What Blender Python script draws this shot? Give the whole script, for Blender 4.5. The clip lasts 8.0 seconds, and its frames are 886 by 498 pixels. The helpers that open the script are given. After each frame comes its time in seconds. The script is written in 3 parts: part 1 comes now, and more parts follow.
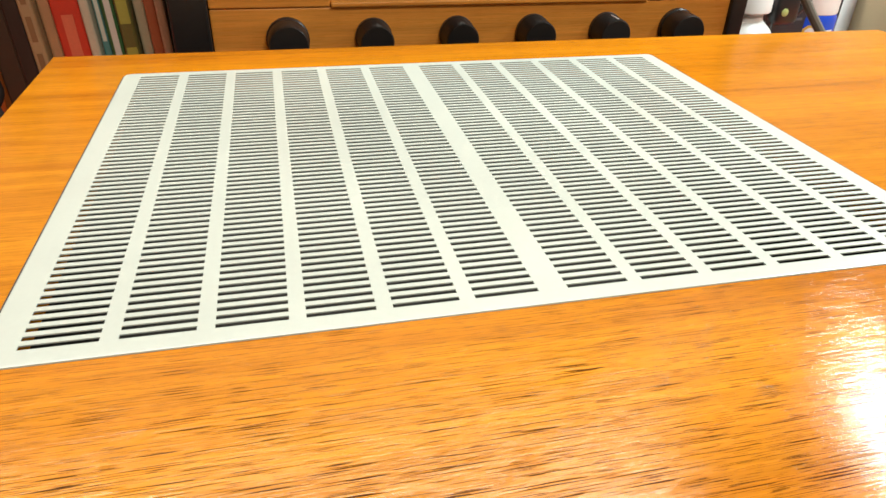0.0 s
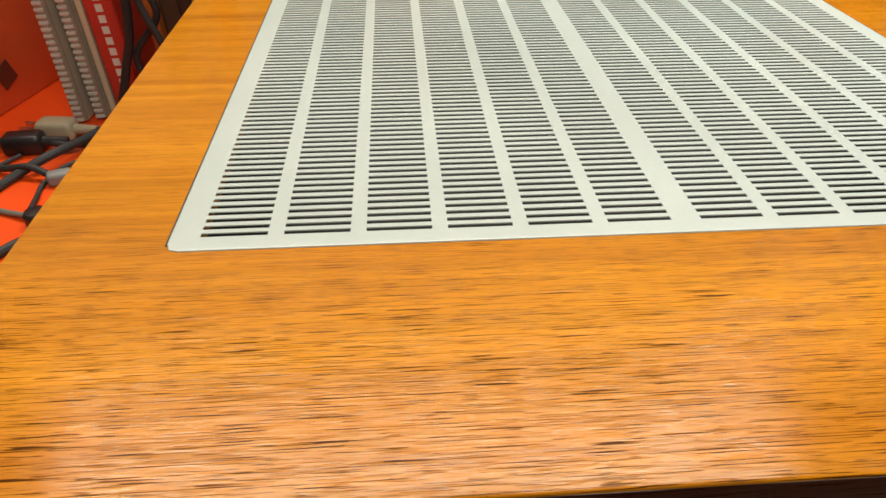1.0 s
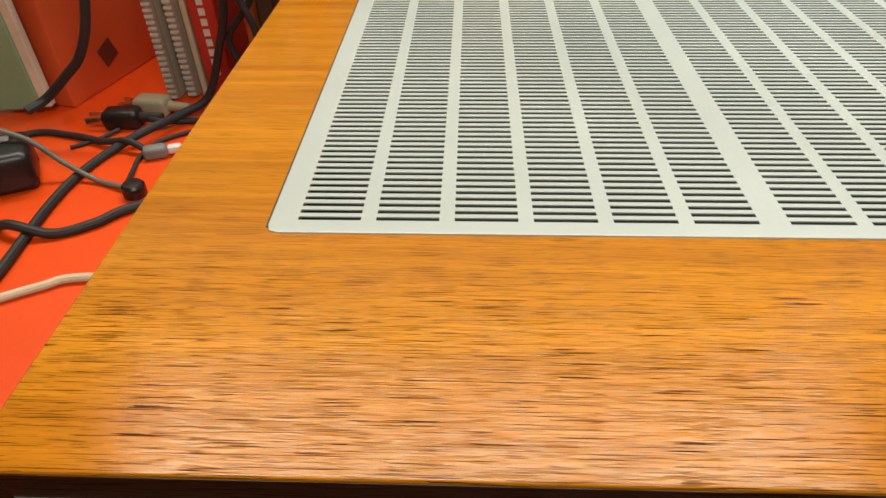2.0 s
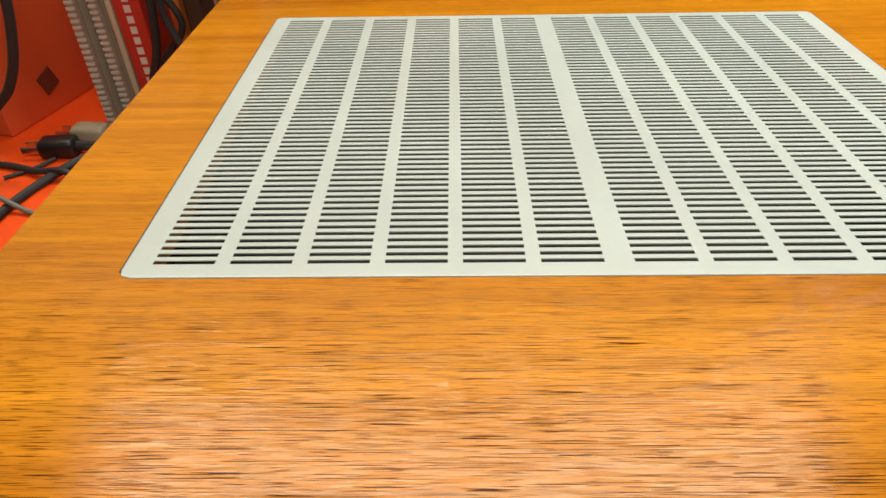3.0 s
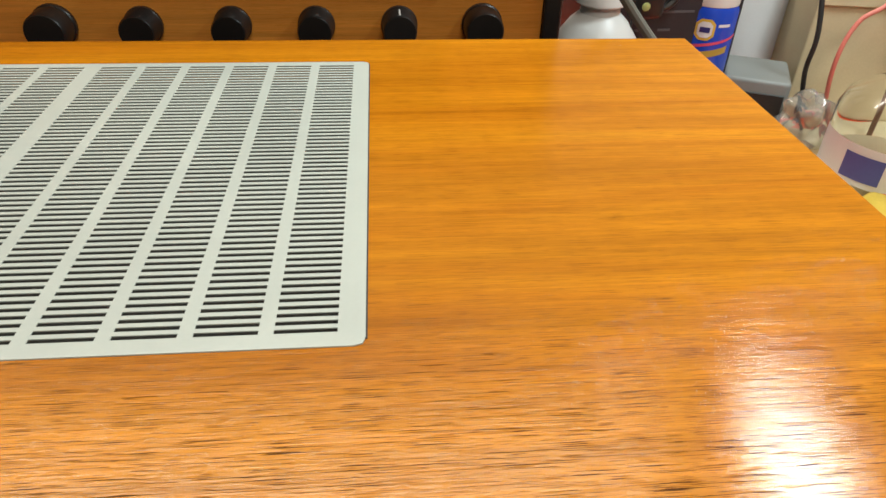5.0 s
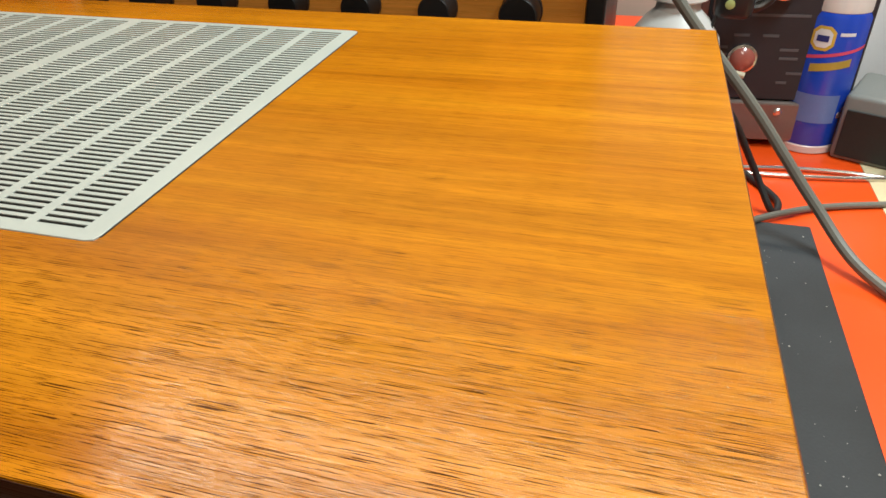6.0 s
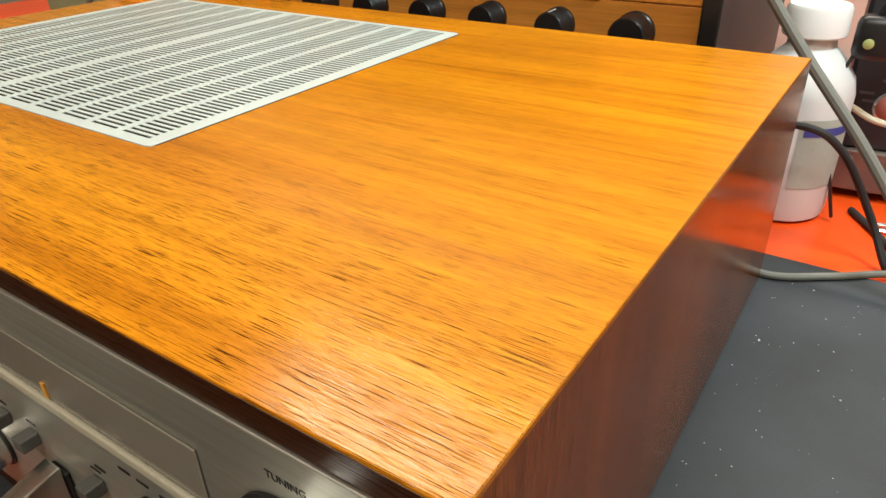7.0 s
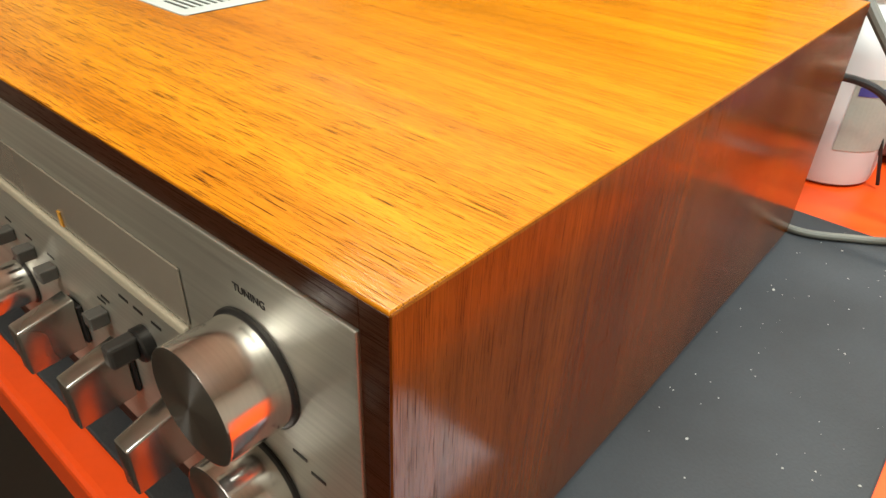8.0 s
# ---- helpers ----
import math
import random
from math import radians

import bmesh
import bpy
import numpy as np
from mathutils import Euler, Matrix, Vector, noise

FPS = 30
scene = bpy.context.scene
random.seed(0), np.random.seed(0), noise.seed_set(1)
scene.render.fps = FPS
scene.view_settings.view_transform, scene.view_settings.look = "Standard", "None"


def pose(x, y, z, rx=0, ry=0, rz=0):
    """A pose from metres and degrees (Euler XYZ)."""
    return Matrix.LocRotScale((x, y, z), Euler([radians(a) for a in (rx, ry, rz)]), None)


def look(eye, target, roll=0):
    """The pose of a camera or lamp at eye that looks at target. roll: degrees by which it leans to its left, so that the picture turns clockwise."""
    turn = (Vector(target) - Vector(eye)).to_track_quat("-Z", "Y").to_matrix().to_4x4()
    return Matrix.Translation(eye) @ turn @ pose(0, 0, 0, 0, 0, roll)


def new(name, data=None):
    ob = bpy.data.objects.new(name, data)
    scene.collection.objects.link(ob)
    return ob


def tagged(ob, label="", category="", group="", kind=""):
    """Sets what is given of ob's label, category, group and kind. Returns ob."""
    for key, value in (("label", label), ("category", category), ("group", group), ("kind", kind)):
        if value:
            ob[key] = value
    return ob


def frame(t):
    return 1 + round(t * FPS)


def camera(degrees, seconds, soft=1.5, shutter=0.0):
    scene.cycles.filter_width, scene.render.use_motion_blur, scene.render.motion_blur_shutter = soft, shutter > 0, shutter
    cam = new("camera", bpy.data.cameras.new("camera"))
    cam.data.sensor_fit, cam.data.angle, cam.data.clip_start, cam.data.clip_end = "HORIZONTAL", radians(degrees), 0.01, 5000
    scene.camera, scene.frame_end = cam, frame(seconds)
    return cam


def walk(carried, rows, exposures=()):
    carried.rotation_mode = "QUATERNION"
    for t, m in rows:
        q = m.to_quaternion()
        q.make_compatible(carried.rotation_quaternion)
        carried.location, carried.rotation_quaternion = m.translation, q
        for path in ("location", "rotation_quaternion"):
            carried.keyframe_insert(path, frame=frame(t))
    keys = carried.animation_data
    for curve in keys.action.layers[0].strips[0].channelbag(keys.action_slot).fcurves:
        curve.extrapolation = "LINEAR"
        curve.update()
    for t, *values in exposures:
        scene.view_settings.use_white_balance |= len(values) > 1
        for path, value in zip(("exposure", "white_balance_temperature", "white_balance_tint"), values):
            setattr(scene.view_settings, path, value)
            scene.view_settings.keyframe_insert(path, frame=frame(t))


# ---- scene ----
cam = camera(66.0, 8.0)

PATH = [
    (0, (0.07855, -0.14425, 0.11301), (0.4949, 1.5098, -0.9314), 1.92),
    (0.5, (0.08492, -0.14986, 0.11594), (0.3675, 1.4524, -1.0472), 0.25),
    (1, (0.06637, -0.15557, 0.11382), (0.1793, 1.4443, -1.0811), 0.19),
    (1.5, (0.05966, -0.15874, 0.11185), (0.0584, 1.4282, -1.1054), 0.05),
    (1.7, (0.05938, -0.15920, 0.11577), (0.0146, 1.4105, -1.1228), -0.47),
    (2.8, (0.07765, -0.15772, 0.12313), (-0.0134, 1.4424, -1.0733), -1.23),
    (3, (0.10076, -0.15554, 0.12733), (0.0631, 1.4426, -1.0745), -1.18),
    (3.5, (0.14843, -0.15168, 0.13261), (0.2182, 1.4575, -1.0531), -0.88),
    (4, (0.19460, -0.15069, 0.13433), (0.3560, 1.4578, -1.0433), -0.32),
    (4.5, (0.25518, -0.15273, 0.13546), (0.4599, 1.4515, -1.0412), 0.07),
    (5, (0.30716, -0.14830, 0.14049), (0.4699, 1.4724, -1.0200), 1.60),
    (5.2, (0.32381, -0.14357, 0.13227), (0.4787, 1.4919, -1.0085), 0.56),
    (6.3, (0.50122, -0.14756, 0.11418), (-0.2013, 1.3778, -0.9720), -2.28),
    (6.5, (0.51806, -0.14986, 0.11176), (-0.2845, 1.3496, -0.9406), -2.65),
    (7, (0.54553, -0.14828, 0.09851), (-0.4417, 1.2810, -0.8928), -1.56),
    (7.5, (0.55945, -0.14991, 0.07917), (-0.4962, 1.2252, -0.9181), 0.77),
    (8, (0.57216, -0.15146, 0.07975), (-0.4938, 1.1351, -1.0195), 2.39),
]
walk(cam, [(t, look(eye, target, roll)) for t, eye, target, roll in PATH],
     [(0, 0.28), (0.5, 0.16), (1.0, -0.02), (1.5, -0.11), (3.0, -0.09), (3.5, -0.24), (5.0, -0.37), (6.3, -0.19), (7.0, 0.12), (8.0, 0.40)])

# ---------------------------------------------------------------- light
world = bpy.data.worlds.new("room_air")
scene.world = world
world.use_nodes = True
world.node_tree.nodes["Background"].inputs[0].default_value = (1.0, 0.93, 0.82, 1)
world.node_tree.nodes["Background"].inputs[1].default_value = 0.12


def area(name, place, target, sx, sy, watts, colour):
    data = bpy.data.lights.new(name, "AREA")
    data.shape, data.size, data.size_y, data.energy, data.color = "RECTANGLE", sx, sy, watts, colour
    ob = new(name, data)
    ob.matrix_world = look(place, target)
    return ob


CEIL = 1.45
area("ceiling_tube_light", (0.10, 0.79, CEIL - 0.06), (0.10, 0.79, 0), 1.8, 0.18, 30, (1.0, 0.94, 0.82))
# Unseen fill light, added overhead on the camera's side to brighten the receiver's front.
area("ceiling_tube_light", (0.55, -1.10, CEIL - 0.06), (0.55, -1.10, 0), 0.70, 0.30, 25, (1.0, 0.94, 0.82))
bench_light = area("bench_lamp_light", (0.720, 0.24, 0.45), (0.720, 0.24, 0), 0.075, 0.18, 4.2, (0.84, 0.98, 1.0))


# ---------------------------------------------------------------- materials
class Mat:
    """A small helper round one node material."""

    def __init__(self, name, rough=0.5, metal=0.0, coat=0.0, colour=(0.5, 0.5, 0.5)):
        self.m = bpy.data.materials.new(name)
        self.m.use_nodes = True
        self.t = self.m.node_tree
        self.b = self.t.nodes["Principled BSDF"]
        self.b.inputs["Roughness"].default_value = rough
        self.b.inputs["Metallic"].default_value = metal
        self.b.inputs["Coat Weight"].default_value = coat
        self.b.inputs["Coat Roughness"].default_value = 0.12
        self.b.inputs["Base Color"].default_value = (*colour, 1)
        self.co = None

    def node(self, kind, **inputs):
        n = self.t.nodes.new(kind)
        for k, v in inputs.items():
            n.inputs[k.replace("_", " ")].default_value = v
        return n

    def link(self, a, b):
        self.t.links.new(a, b)

    def coords(self, scale, turn=(0, 0, 0), space="Object"):
        if self.co is None:
            self.co = self.t.nodes.new("ShaderNodeTexCoord")
        mp = self.node("ShaderNodeMapping")
        mp.inputs["Scale"].default_value = scale
        mp.inputs["Rotation"].default_value = turn
        self.link(self.co.outputs[space], mp.inputs["Vector"])
        return mp.outputs["Vector"]

    def noise(self, scale, detail=3.0, rough=0.55, distort=0.0, space="Object"):
        n = self.node("ShaderNodeTexNoise", Scale=1.0, Detail=detail, Roughness=rough, Distortion=distort)
        self.link(self.coords(scale, space=space), n.inputs["Vector"])
        return n.outputs["Fac"]

    def ramp(self, fac, stops):
        r = self.t.nodes.new("ShaderNodeValToRGB")
        e = r.color_ramp.elements
        while len(e) < len(stops):
            e.new(0.5)
        for el, (p, c) in zip(e, stops):
            el.position = p
            el.color = (*c, 1) if len(c) == 3 else c
        self.link(fac, r.inputs["Fac"])
        return r.outputs["Color"]

    def mix(self, a, b, fac, mode="MIX"):
        n = self.t.nodes.new("ShaderNodeMix")
        n.data_type, n.blend_type = "RGBA", mode
        for sock, v in ((n.inputs[0], fac), (n.inputs[6], a), (n.inputs[7], b)):
            if isinstance(v, bpy.types.NodeSocket):
                self.link(v, sock)
            elif isinstance(v, (int, float)):
                sock.default_value = v
            else:
                sock.default_value = (*v, 1)
        return n.outputs[2]

    def colour(self, sock):
        self.link(sock, self.b.inputs["Base Color"])
        return self

    def rough(self, fac, lo, hi):
        n = self.t.nodes.new("ShaderNodeMapRange")
        n.inputs["To Min"].default_value, n.inputs["To Max"].default_value = lo, hi
        self.link(fac, n.inputs["Value"])
        self.link(n.outputs[0], self.b.inputs["Roughness"])
        return self

    def bump(self, fac, strength=0.2, distance=0.001):
        n = self.node("ShaderNodeBump", Strength=strength, Distance=distance)
        self.link(fac, n.inputs["Height"])
        self.link(n.outputs[0], self.b.inputs["Normal"])
        return self


def grey(v):
    return (v, v, v)


def wood(name, axis, light, mid, dark, pore, rough=(0.08, 0.15), pores=1.0, relief=0.3, gloss=0.30, band=None):
    """Open-pored veneer: broad figure, fibres and short dark pores along the axis."""
    m = Mat(name, 0.38)
    m.b.inputs["Specular Tint"].default_value = (0.89, 1.0, 0.90, 1)

    def along(a, c):
        return tuple(a if i == axis else c for i in range(3))

    figure = m.noise(along(1.6, 20), 5, 0.62, 0.8)
    streak = m.noise(along(4, 150), 4, 0.6, 0.3)
    fibre = m.noise(along(14, 760), 3, 0.7)
    base = m.ramp(figure, [(0.28, dark), (0.47, mid), (0.66, light)])
    base = m.mix(base, m.ramp(streak, [(0.34, grey(0.62)), (0.62, grey(1.0))]), 0.55, "MULTIPLY")
    base = m.mix(base, m.ramp(fibre, [(0.32, grey(0.60)), (0.66, grey(1.0))]), 0.5, "MULTIPLY")
    patch = m.noise(along(12, 70), 3, 0.55)

    def vessels(run, across, lift, at, soft):
        cells = m.noise(along(run, across), 1.0, 0.45, 0.0)
        n = m.t.nodes.new("ShaderNodeMath")
        n.operation = "MULTIPLY_ADD"
        m.link(patch, n.inputs[0])
        n.inputs[1].default_value = lift
        m.link(cells, n.inputs[2])
        return m.ramp(n.outputs[0], [(at, grey(1.0)), (at + soft, grey(0.0))])

    long_pores = vessels(52, 3000, 0.06, 0.398, 0.014)
    short_pores = vessels(120, 4400, 0.06, 0.392, 0.02)
    pm = m.mix(long_pores, short_pores, 0.75, "ADD")
    if band:
        # the veneer's open-pored strip runs along the grain between these two distances across it
        sep = m.node("ShaderNodeSeparateXYZ")
        m.link(m.co.outputs["Object"], sep.inputs[0])
        ease = m.node("ShaderNodeMapRange")
        ease.interpolation_type = "SMOOTHSTEP"
        ease.inputs["From Min"].default_value, ease.inputs["From Max"].default_value = band
        ease.inputs["To Min"].default_value, ease.inputs["To Max"].default_value = 1.0, 0.42
        m.link(sep.outputs[1], ease.inputs["Value"])
        pm = m.mix((0, 0, 0), pm, ease.outputs[0])
    base = m.mix(base, pore, m.mix((0, 0, 0), pm, 0.92 * pores, "MIX"), "MIX")
    m.colour(base)
    m.rough(fibre, *rough)
    matt = m.node("ShaderNodeMapRange")
    matt.inputs["To Min"].default_value, matt.inputs["To Max"].default_value = gloss, 0.04
    m.link(pm, matt.inputs["Value"])
    m.link(matt.outputs[0], m.b.inputs["Specular IOR Level"])
    silk = m.noise(along(30, 2400), 2, 0.6)
    m.bump(m.mix(silk, m.ramp(pm, [(0.0, grey(1.0)), (1.0, grey(0.0))]), 0.18), relief, 0.00018)
    return m.m


def plain(name, colour, rough=0.5, metal=0.0, coat=0.0, vary=0.12, grain=60, bump=0.0):
    """One colour with blotches, fine grain and uneven gloss."""
    m = Mat(name, rough, metal, coat)
    big = m.noise((grain * 0.12,) * 3, 3)
    fine = m.noise((grain * 8,) * 3, 3)
    dull = tuple(c * (1 - 2.2 * vary) for c in colour)
    full = tuple(min(1, c * (1 + vary)) for c in colour)
    c = m.mix(m.ramp(big, [(0.3, dull), (0.7, full)]), m.ramp(fine, [(0.3, grey(1 - vary)), (0.7, grey(1.0))]), 0.6, "MULTIPLY")
    m.colour(c).rough(big, max(0.02, rough - 0.08), min(1, rough + 0.08))
    if bump:
        m.bump(fine, bump, 0.0005)
    return m.m


WOOD_TOP = wood("walnut_veneer_lengthwise", 0, (0.70, 0.272, 0.009), (0.57, 0.204, 0.007), (0.41, 0.124, 0.004), (0.050, 0.013, 0.002), relief=0.40, band=(-0.045, 0.035))
# Same walnut as the top, with the side's shade put into its colour.
WOOD_SIDE = wood("walnut_veneer_upright_shaded", 2, (0.215, 0.064, 0.006), (0.17, 0.047, 0.005), (0.12, 0.030, 0.003), (0.045, 0.012, 0.003), rough=(0.10, 0.17), pores=0.6, relief=0.12, gloss=0.24)
WOOD_EDGE = wood("dark_stained_edge", 0, (0.062, 0.017, 0.0045), (0.044, 0.011, 0.003), (0.030, 0.008, 0.002), (0.012, 0.004, 0.002), rough=(0.28, 0.4), pores=0.5, relief=0.2, gloss=0.3)
WOOD_BACK = wood("orange_varnished_wood", 0, (0.80, 0.32, 0.055), (0.72, 0.27, 0.042), (0.60, 0.20, 0.030), (0.34, 0.11, 0.020), rough=(0.3, 0.45), pores=0.25, relief=0.1)
PAINT = plain("pale_grey_enamel", (0.45, 0.51, 0.485), 0.36, vary=0.04, grain=90, bump=0.06)
BLACK = plain("black_plastic", (0.014, 0.013, 0.013), 0.38, vary=0.2)
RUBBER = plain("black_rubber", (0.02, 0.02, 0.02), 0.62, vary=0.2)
STEEL_DARK = plain("dark_chassis_steel", (0.016, 0.018, 0.016), 0.6, vary=0.3)
RED_TOP = plain("red_laminate", (0.88, 0.082, 0.007), 0.33, coat=0.2, vary=0.06, grain=30)
FOAM = plain("dark_grey_foam_mat", (0.029, 0.033, 0.037), 0.7, vary=0.25, grain=80, bump=0.5)
WALL = plain("cream_wall_paint", (0.62, 0.58, 0.50), 0.8, vary=0.05, grain=10)
# Floor brown lowered to carry the shadow in front of the bench.
FLOORING = plain("shaded_brown_floor", (0.035, 0.026, 0.018), 0.5, vary=0.2, grain=20)
WHITE_PLASTIC = plain("white_plastic", (0.74, 0.73, 0.70), 0.42, vary=0.04)
GREY_CABLE = plain("grey_cable_sheath", (0.155, 0.155, 0.13), 0.5, vary=0.12)
IVORY_CABLE = plain("ivory_cable_sheath", (0.62, 0.55, 0.38), 0.5, vary=0.08)
CHROME = plain("bright_metal", (0.72, 0.70, 0.66), 0.22, 1.0, vary=0.05)
CARD = plain("tan_cardboard", (0.60, 0.50, 0.31), 0.8, vary=0.1, bump=0.2)
GREY_BOX = plain("grey_case_plastic", (0.20, 0.21, 0.20), 0.5, vary=0.08)
WHITE_CARD = plain("white_card", (0.72, 0.73, 0.74), 0.65, vary=0.05)
PAPER = plain("page_paper", (0.70, 0.63, 0.48), 0.8, vary=0.12, grain=200)
DEBRIS = plain("pale_debris", (0.42, 0.41, 0.38), 0.6)


def brushed(name, axis, colour, rough, aniso=0.0):
    m = Mat(name, rough, 1.0)
    sc = tuple(6 if i == axis else 900 for i in range(3))
    f = m.noise(sc, 3, 0.6)
    cl = m.noise((14, 14, 14), 3)
    dark = tuple(c * 0.84 for c in colour)
    c = m.mix(m.ramp(f, [(0.3, dark), (0.7, colour)]), m.ramp(cl, [(0.3, grey(0.86)), (0.7, grey(1.0))]), 0.7, "MULTIPLY")
    m.colour(c).rough(f, rough - 0.06, rough + 0.08).bump(f, 0.06, 0.0002)
    return m


PLATE = brushed("brushed_faceplate", 0, (0.66, 0.66, 0.59), 0.52).m


def turned(name, colour, rough, aniso=0.8):
    """Lathe-turned metal: highlights fan out round the y axis."""
    m = Mat(name, rough, 1.0, colour=colour)
    m.b.inputs["Anisotropic"].default_value = aniso
    m.b.inputs["Anisotropic Rotation"].default_value = 0.25
    tan = m.t.nodes.new("ShaderNodeTangent")
    tan.direction_type, tan.axis = "RADIAL", "Y"
    m.link(tan.outputs[0], m.b.inputs["Tangent"])
    f = m.noise((30, 1200, 30), 2)
    m.colour(m.ramp(f, [(0.3, tuple(c * 0.9 for c in colour)), (0.7, colour)]))
    return m.m


TURNED = turned("turned_aluminium", (0.82, 0.83, 0.82), 0.17, 0.35)
SPUN = turned("spun_aluminium_face", (0.76, 0.77, 0.76), 0.20, 0.95)
LEVER_METAL = plain("satin_lever_metal", (0.60, 0.61, 0.59), 0.26, 1.0, vary=0.05)


def clear(name, colour, rough=0.03, alpha_glass=1.0, ior=1.45):
    m = Mat(name, rough, colour=colour)
    m.b.inputs["Transmission Weight"].default_value = alpha_glass
    m.b.inputs["IOR"].default_value = ior
    return m.m


DIAL_GLASS = plain("smoked_dial_glass", (0.23, 0.205, 0.165), 0.2, coat=0.5, vary=0.05)
JAR_CLEAR = clear("clear_jar_plastic", (0.96, 0.96, 0.94), 0.03, 1.0, 1.05)
JAR_CLEAR.node_tree.nodes["Principled BSDF"].inputs["Coat Weight"].default_value = 1.0
MILKY = Mat("milky_polythene", 0.42, colour=(0.60, 0.59, 0.57))
MILKY.b.inputs["Subsurface Weight"].default_value = 0.25
MILKY.b.inputs["Subsurface Radius"].default_value = (0.01, 0.01, 0.009)
MILKY.bump(MILKY.noise((60, 60, 30), 3), 0.08, 0.001)
MILKY = MILKY.m


# ---------------------------------------------------------------- mesh helpers
def part(name, bm, material, parent=None, label="", smooth=False):
    """Links a bmesh as one mesh object under a thing or under a part."""
    bmesh.ops.recalc_face_normals(bm, faces=bm.faces)
    me = bpy.data.meshes.new(name)
    bm.to_mesh(me)
    bm.free()
    me.materials.append(material)
    if smooth:
        me.shade_smooth()
        me.set_sharp_from_angle(angle=radians(35))
    ob = new(name, me)
    ob.parent = parent
    if label:
        ob["label"] = label
    return ob


def thing(name, place, label, category, group="", kind="", turn=0.0):
    ob = new(name)
    ob.empty_display_size = 0.02
    ob.matrix_world = pose(*place, 0, 0, turn)
    return tagged(ob, label, category, group, kind)


def box(x0, x1, y0, y1, z0, z1, bevel=0.0, segs=2):
    bm = bmesh.new()
    bmesh.ops.create_cube(bm, size=1)
    for v in bm.verts:
        v.co = ((x0 + x1) / 2 + v.co.x * (x1 - x0), (y0 + y1) / 2 + v.co.y * (y1 - y0), (z0 + z1) / 2 + v.co.z * (z1 - z0))
    if bevel:
        bmesh.ops.bevel(bm, geom=bm.edges[:], offset=bevel, segments=segs, profile=0.5, affect="EDGES")
    return bm


def lathe(profile, steps=40, axis="Z", place=(0, 0, 0), flute=0.0):
    """Spins (radius, height) pairs round an axis; closed at both ends. flute: depth of grooves on every other step."""
    bm = bmesh.new()
    rings = []
    for r, h in profile:
        ring = []
        for i in range(steps):
            a = 2 * math.pi * i / steps
            rr = r * (1 - (flute if i % 2 else 0))
            p = Vector((rr * math.cos(a), rr * math.sin(a), h))
            if axis == "Y":
                p = Vector((p.x, -p.z, p.y))
            ring.append(bm.verts.new(p + Vector(place)))
        rings.append(ring)
    for a, b in zip(rings, rings[1:]):
        for i in range(steps):
            j = (i + 1) % steps
            bm.faces.new((a[i], a[j], b[j], b[i]))
    bm.faces.new(rings[0])
    bm.faces.new(list(reversed(rings[-1])))
    return bm


def smooth_line(points, per=10):
    """A Catmull-Rom line through the points."""
    pts = [Vector(p) for p in points]
    pts = [2 * pts[0] - pts[1]] + pts + [2 * pts[-1] - pts[-2]]
    out = []
    for a, b, c, d in zip(pts, pts[1:], pts[2:], pts[3:]):
        for i in range(per):
            t = i / per
            out.append(0.5 * (2 * b + (c - a) * t + (2 * a - 5 * b + 4 * c - d) * t * t + (3 * b - a - 3 * c + d) * t ** 3))
    out.append(pts[-2])
    return out


def tube(points, radius, per=10, sides=10):
    line = smooth_line(points, per)
    bm = bmesh.new()
    rings = []
    side = Vector((0, 0, 1))
    for i, p in enumerate(line):
        d = (line[min(i + 1, len(line) - 1)] - line[max(i - 1, 0)]).normalized()
        u = side - side.dot(d) * d
        if u.length < 1e-3:
            u = d.orthogonal()
        u.normalize()
        side = u
        w = d.cross(u)
        rings.append([bm.verts.new(p + radius * (math.cos(2 * math.pi * k / sides) * u + math.sin(2 * math.pi * k / sides) * w)) for k in range(sides)])
    for a, b in zip(rings, rings[1:]):
        for k in range(sides):
            bm.faces.new((a[k], a[(k + 1) % sides], b[(k + 1) % sides], b[k]))
    bm.faces.new(rings[0])
    bm.faces.new(list(reversed(rings[-1])))
    return bm


def setting(name, bm, material, label, category):
    return tagged(part(name, bm, material), label, category, kind="structure")


# ---------------------------------------------------------------- the room
TABLE = -0.148
FLOOR = TABLE - 0.76
setting("floor", box(-2.2, 2.4, -2.4, 0.9, FLOOR - 0.1, FLOOR), FLOORING, "brown floor under the workbench, darkened for shade", "floor")
setting("ceiling", box(-2.2, 2.4, -2.4, 0.9, CEIL, CEIL + 0.1), WALL, "plain cream ceiling of the workroom", "ceiling")
setting("wall_north", box(-2.2, 2.4, 0.9, 1.0, FLOOR - 0.1, CEIL + 0.1), WALL, "plain cream wall behind the bench", "wall")
setting("wall_south", box(-2.2, 2.4, -2.5, -2.4, FLOOR - 0.1, CEIL + 0.1), WALL, "plain cream wall facing the bench", "wall")
setting("wall_west", box(-2.3, -2.2, -2.5, 1.0, FLOOR - 0.1, CEIL + 0.1), WALL, "plain cream side wall", "wall")
setting("wall_east", box(2.4, 2.5, -2.5, 1.0, FLOOR - 0.1, CEIL + 0.1), WALL, "plain cream side wall", "wall")

bench = thing("workbench", (0, 0, FLOOR), "bright red laminate workbench with rounded front edge", "workbench")
part("tabletop", box(-1.1, 1.3, -0.109, 0.86, 0.728, 0.76, 0.004, 3), RED_TOP, bench, "glossy red-orange top")
for lx in (-1.04, 1.24):
    for ly in (-0.04, 0.80):
        part("leg", box(lx - 0.03, lx + 0.03, ly - 0.03, ly + 0.03, 0, 0.728, 0.003), STEEL_DARK, bench)

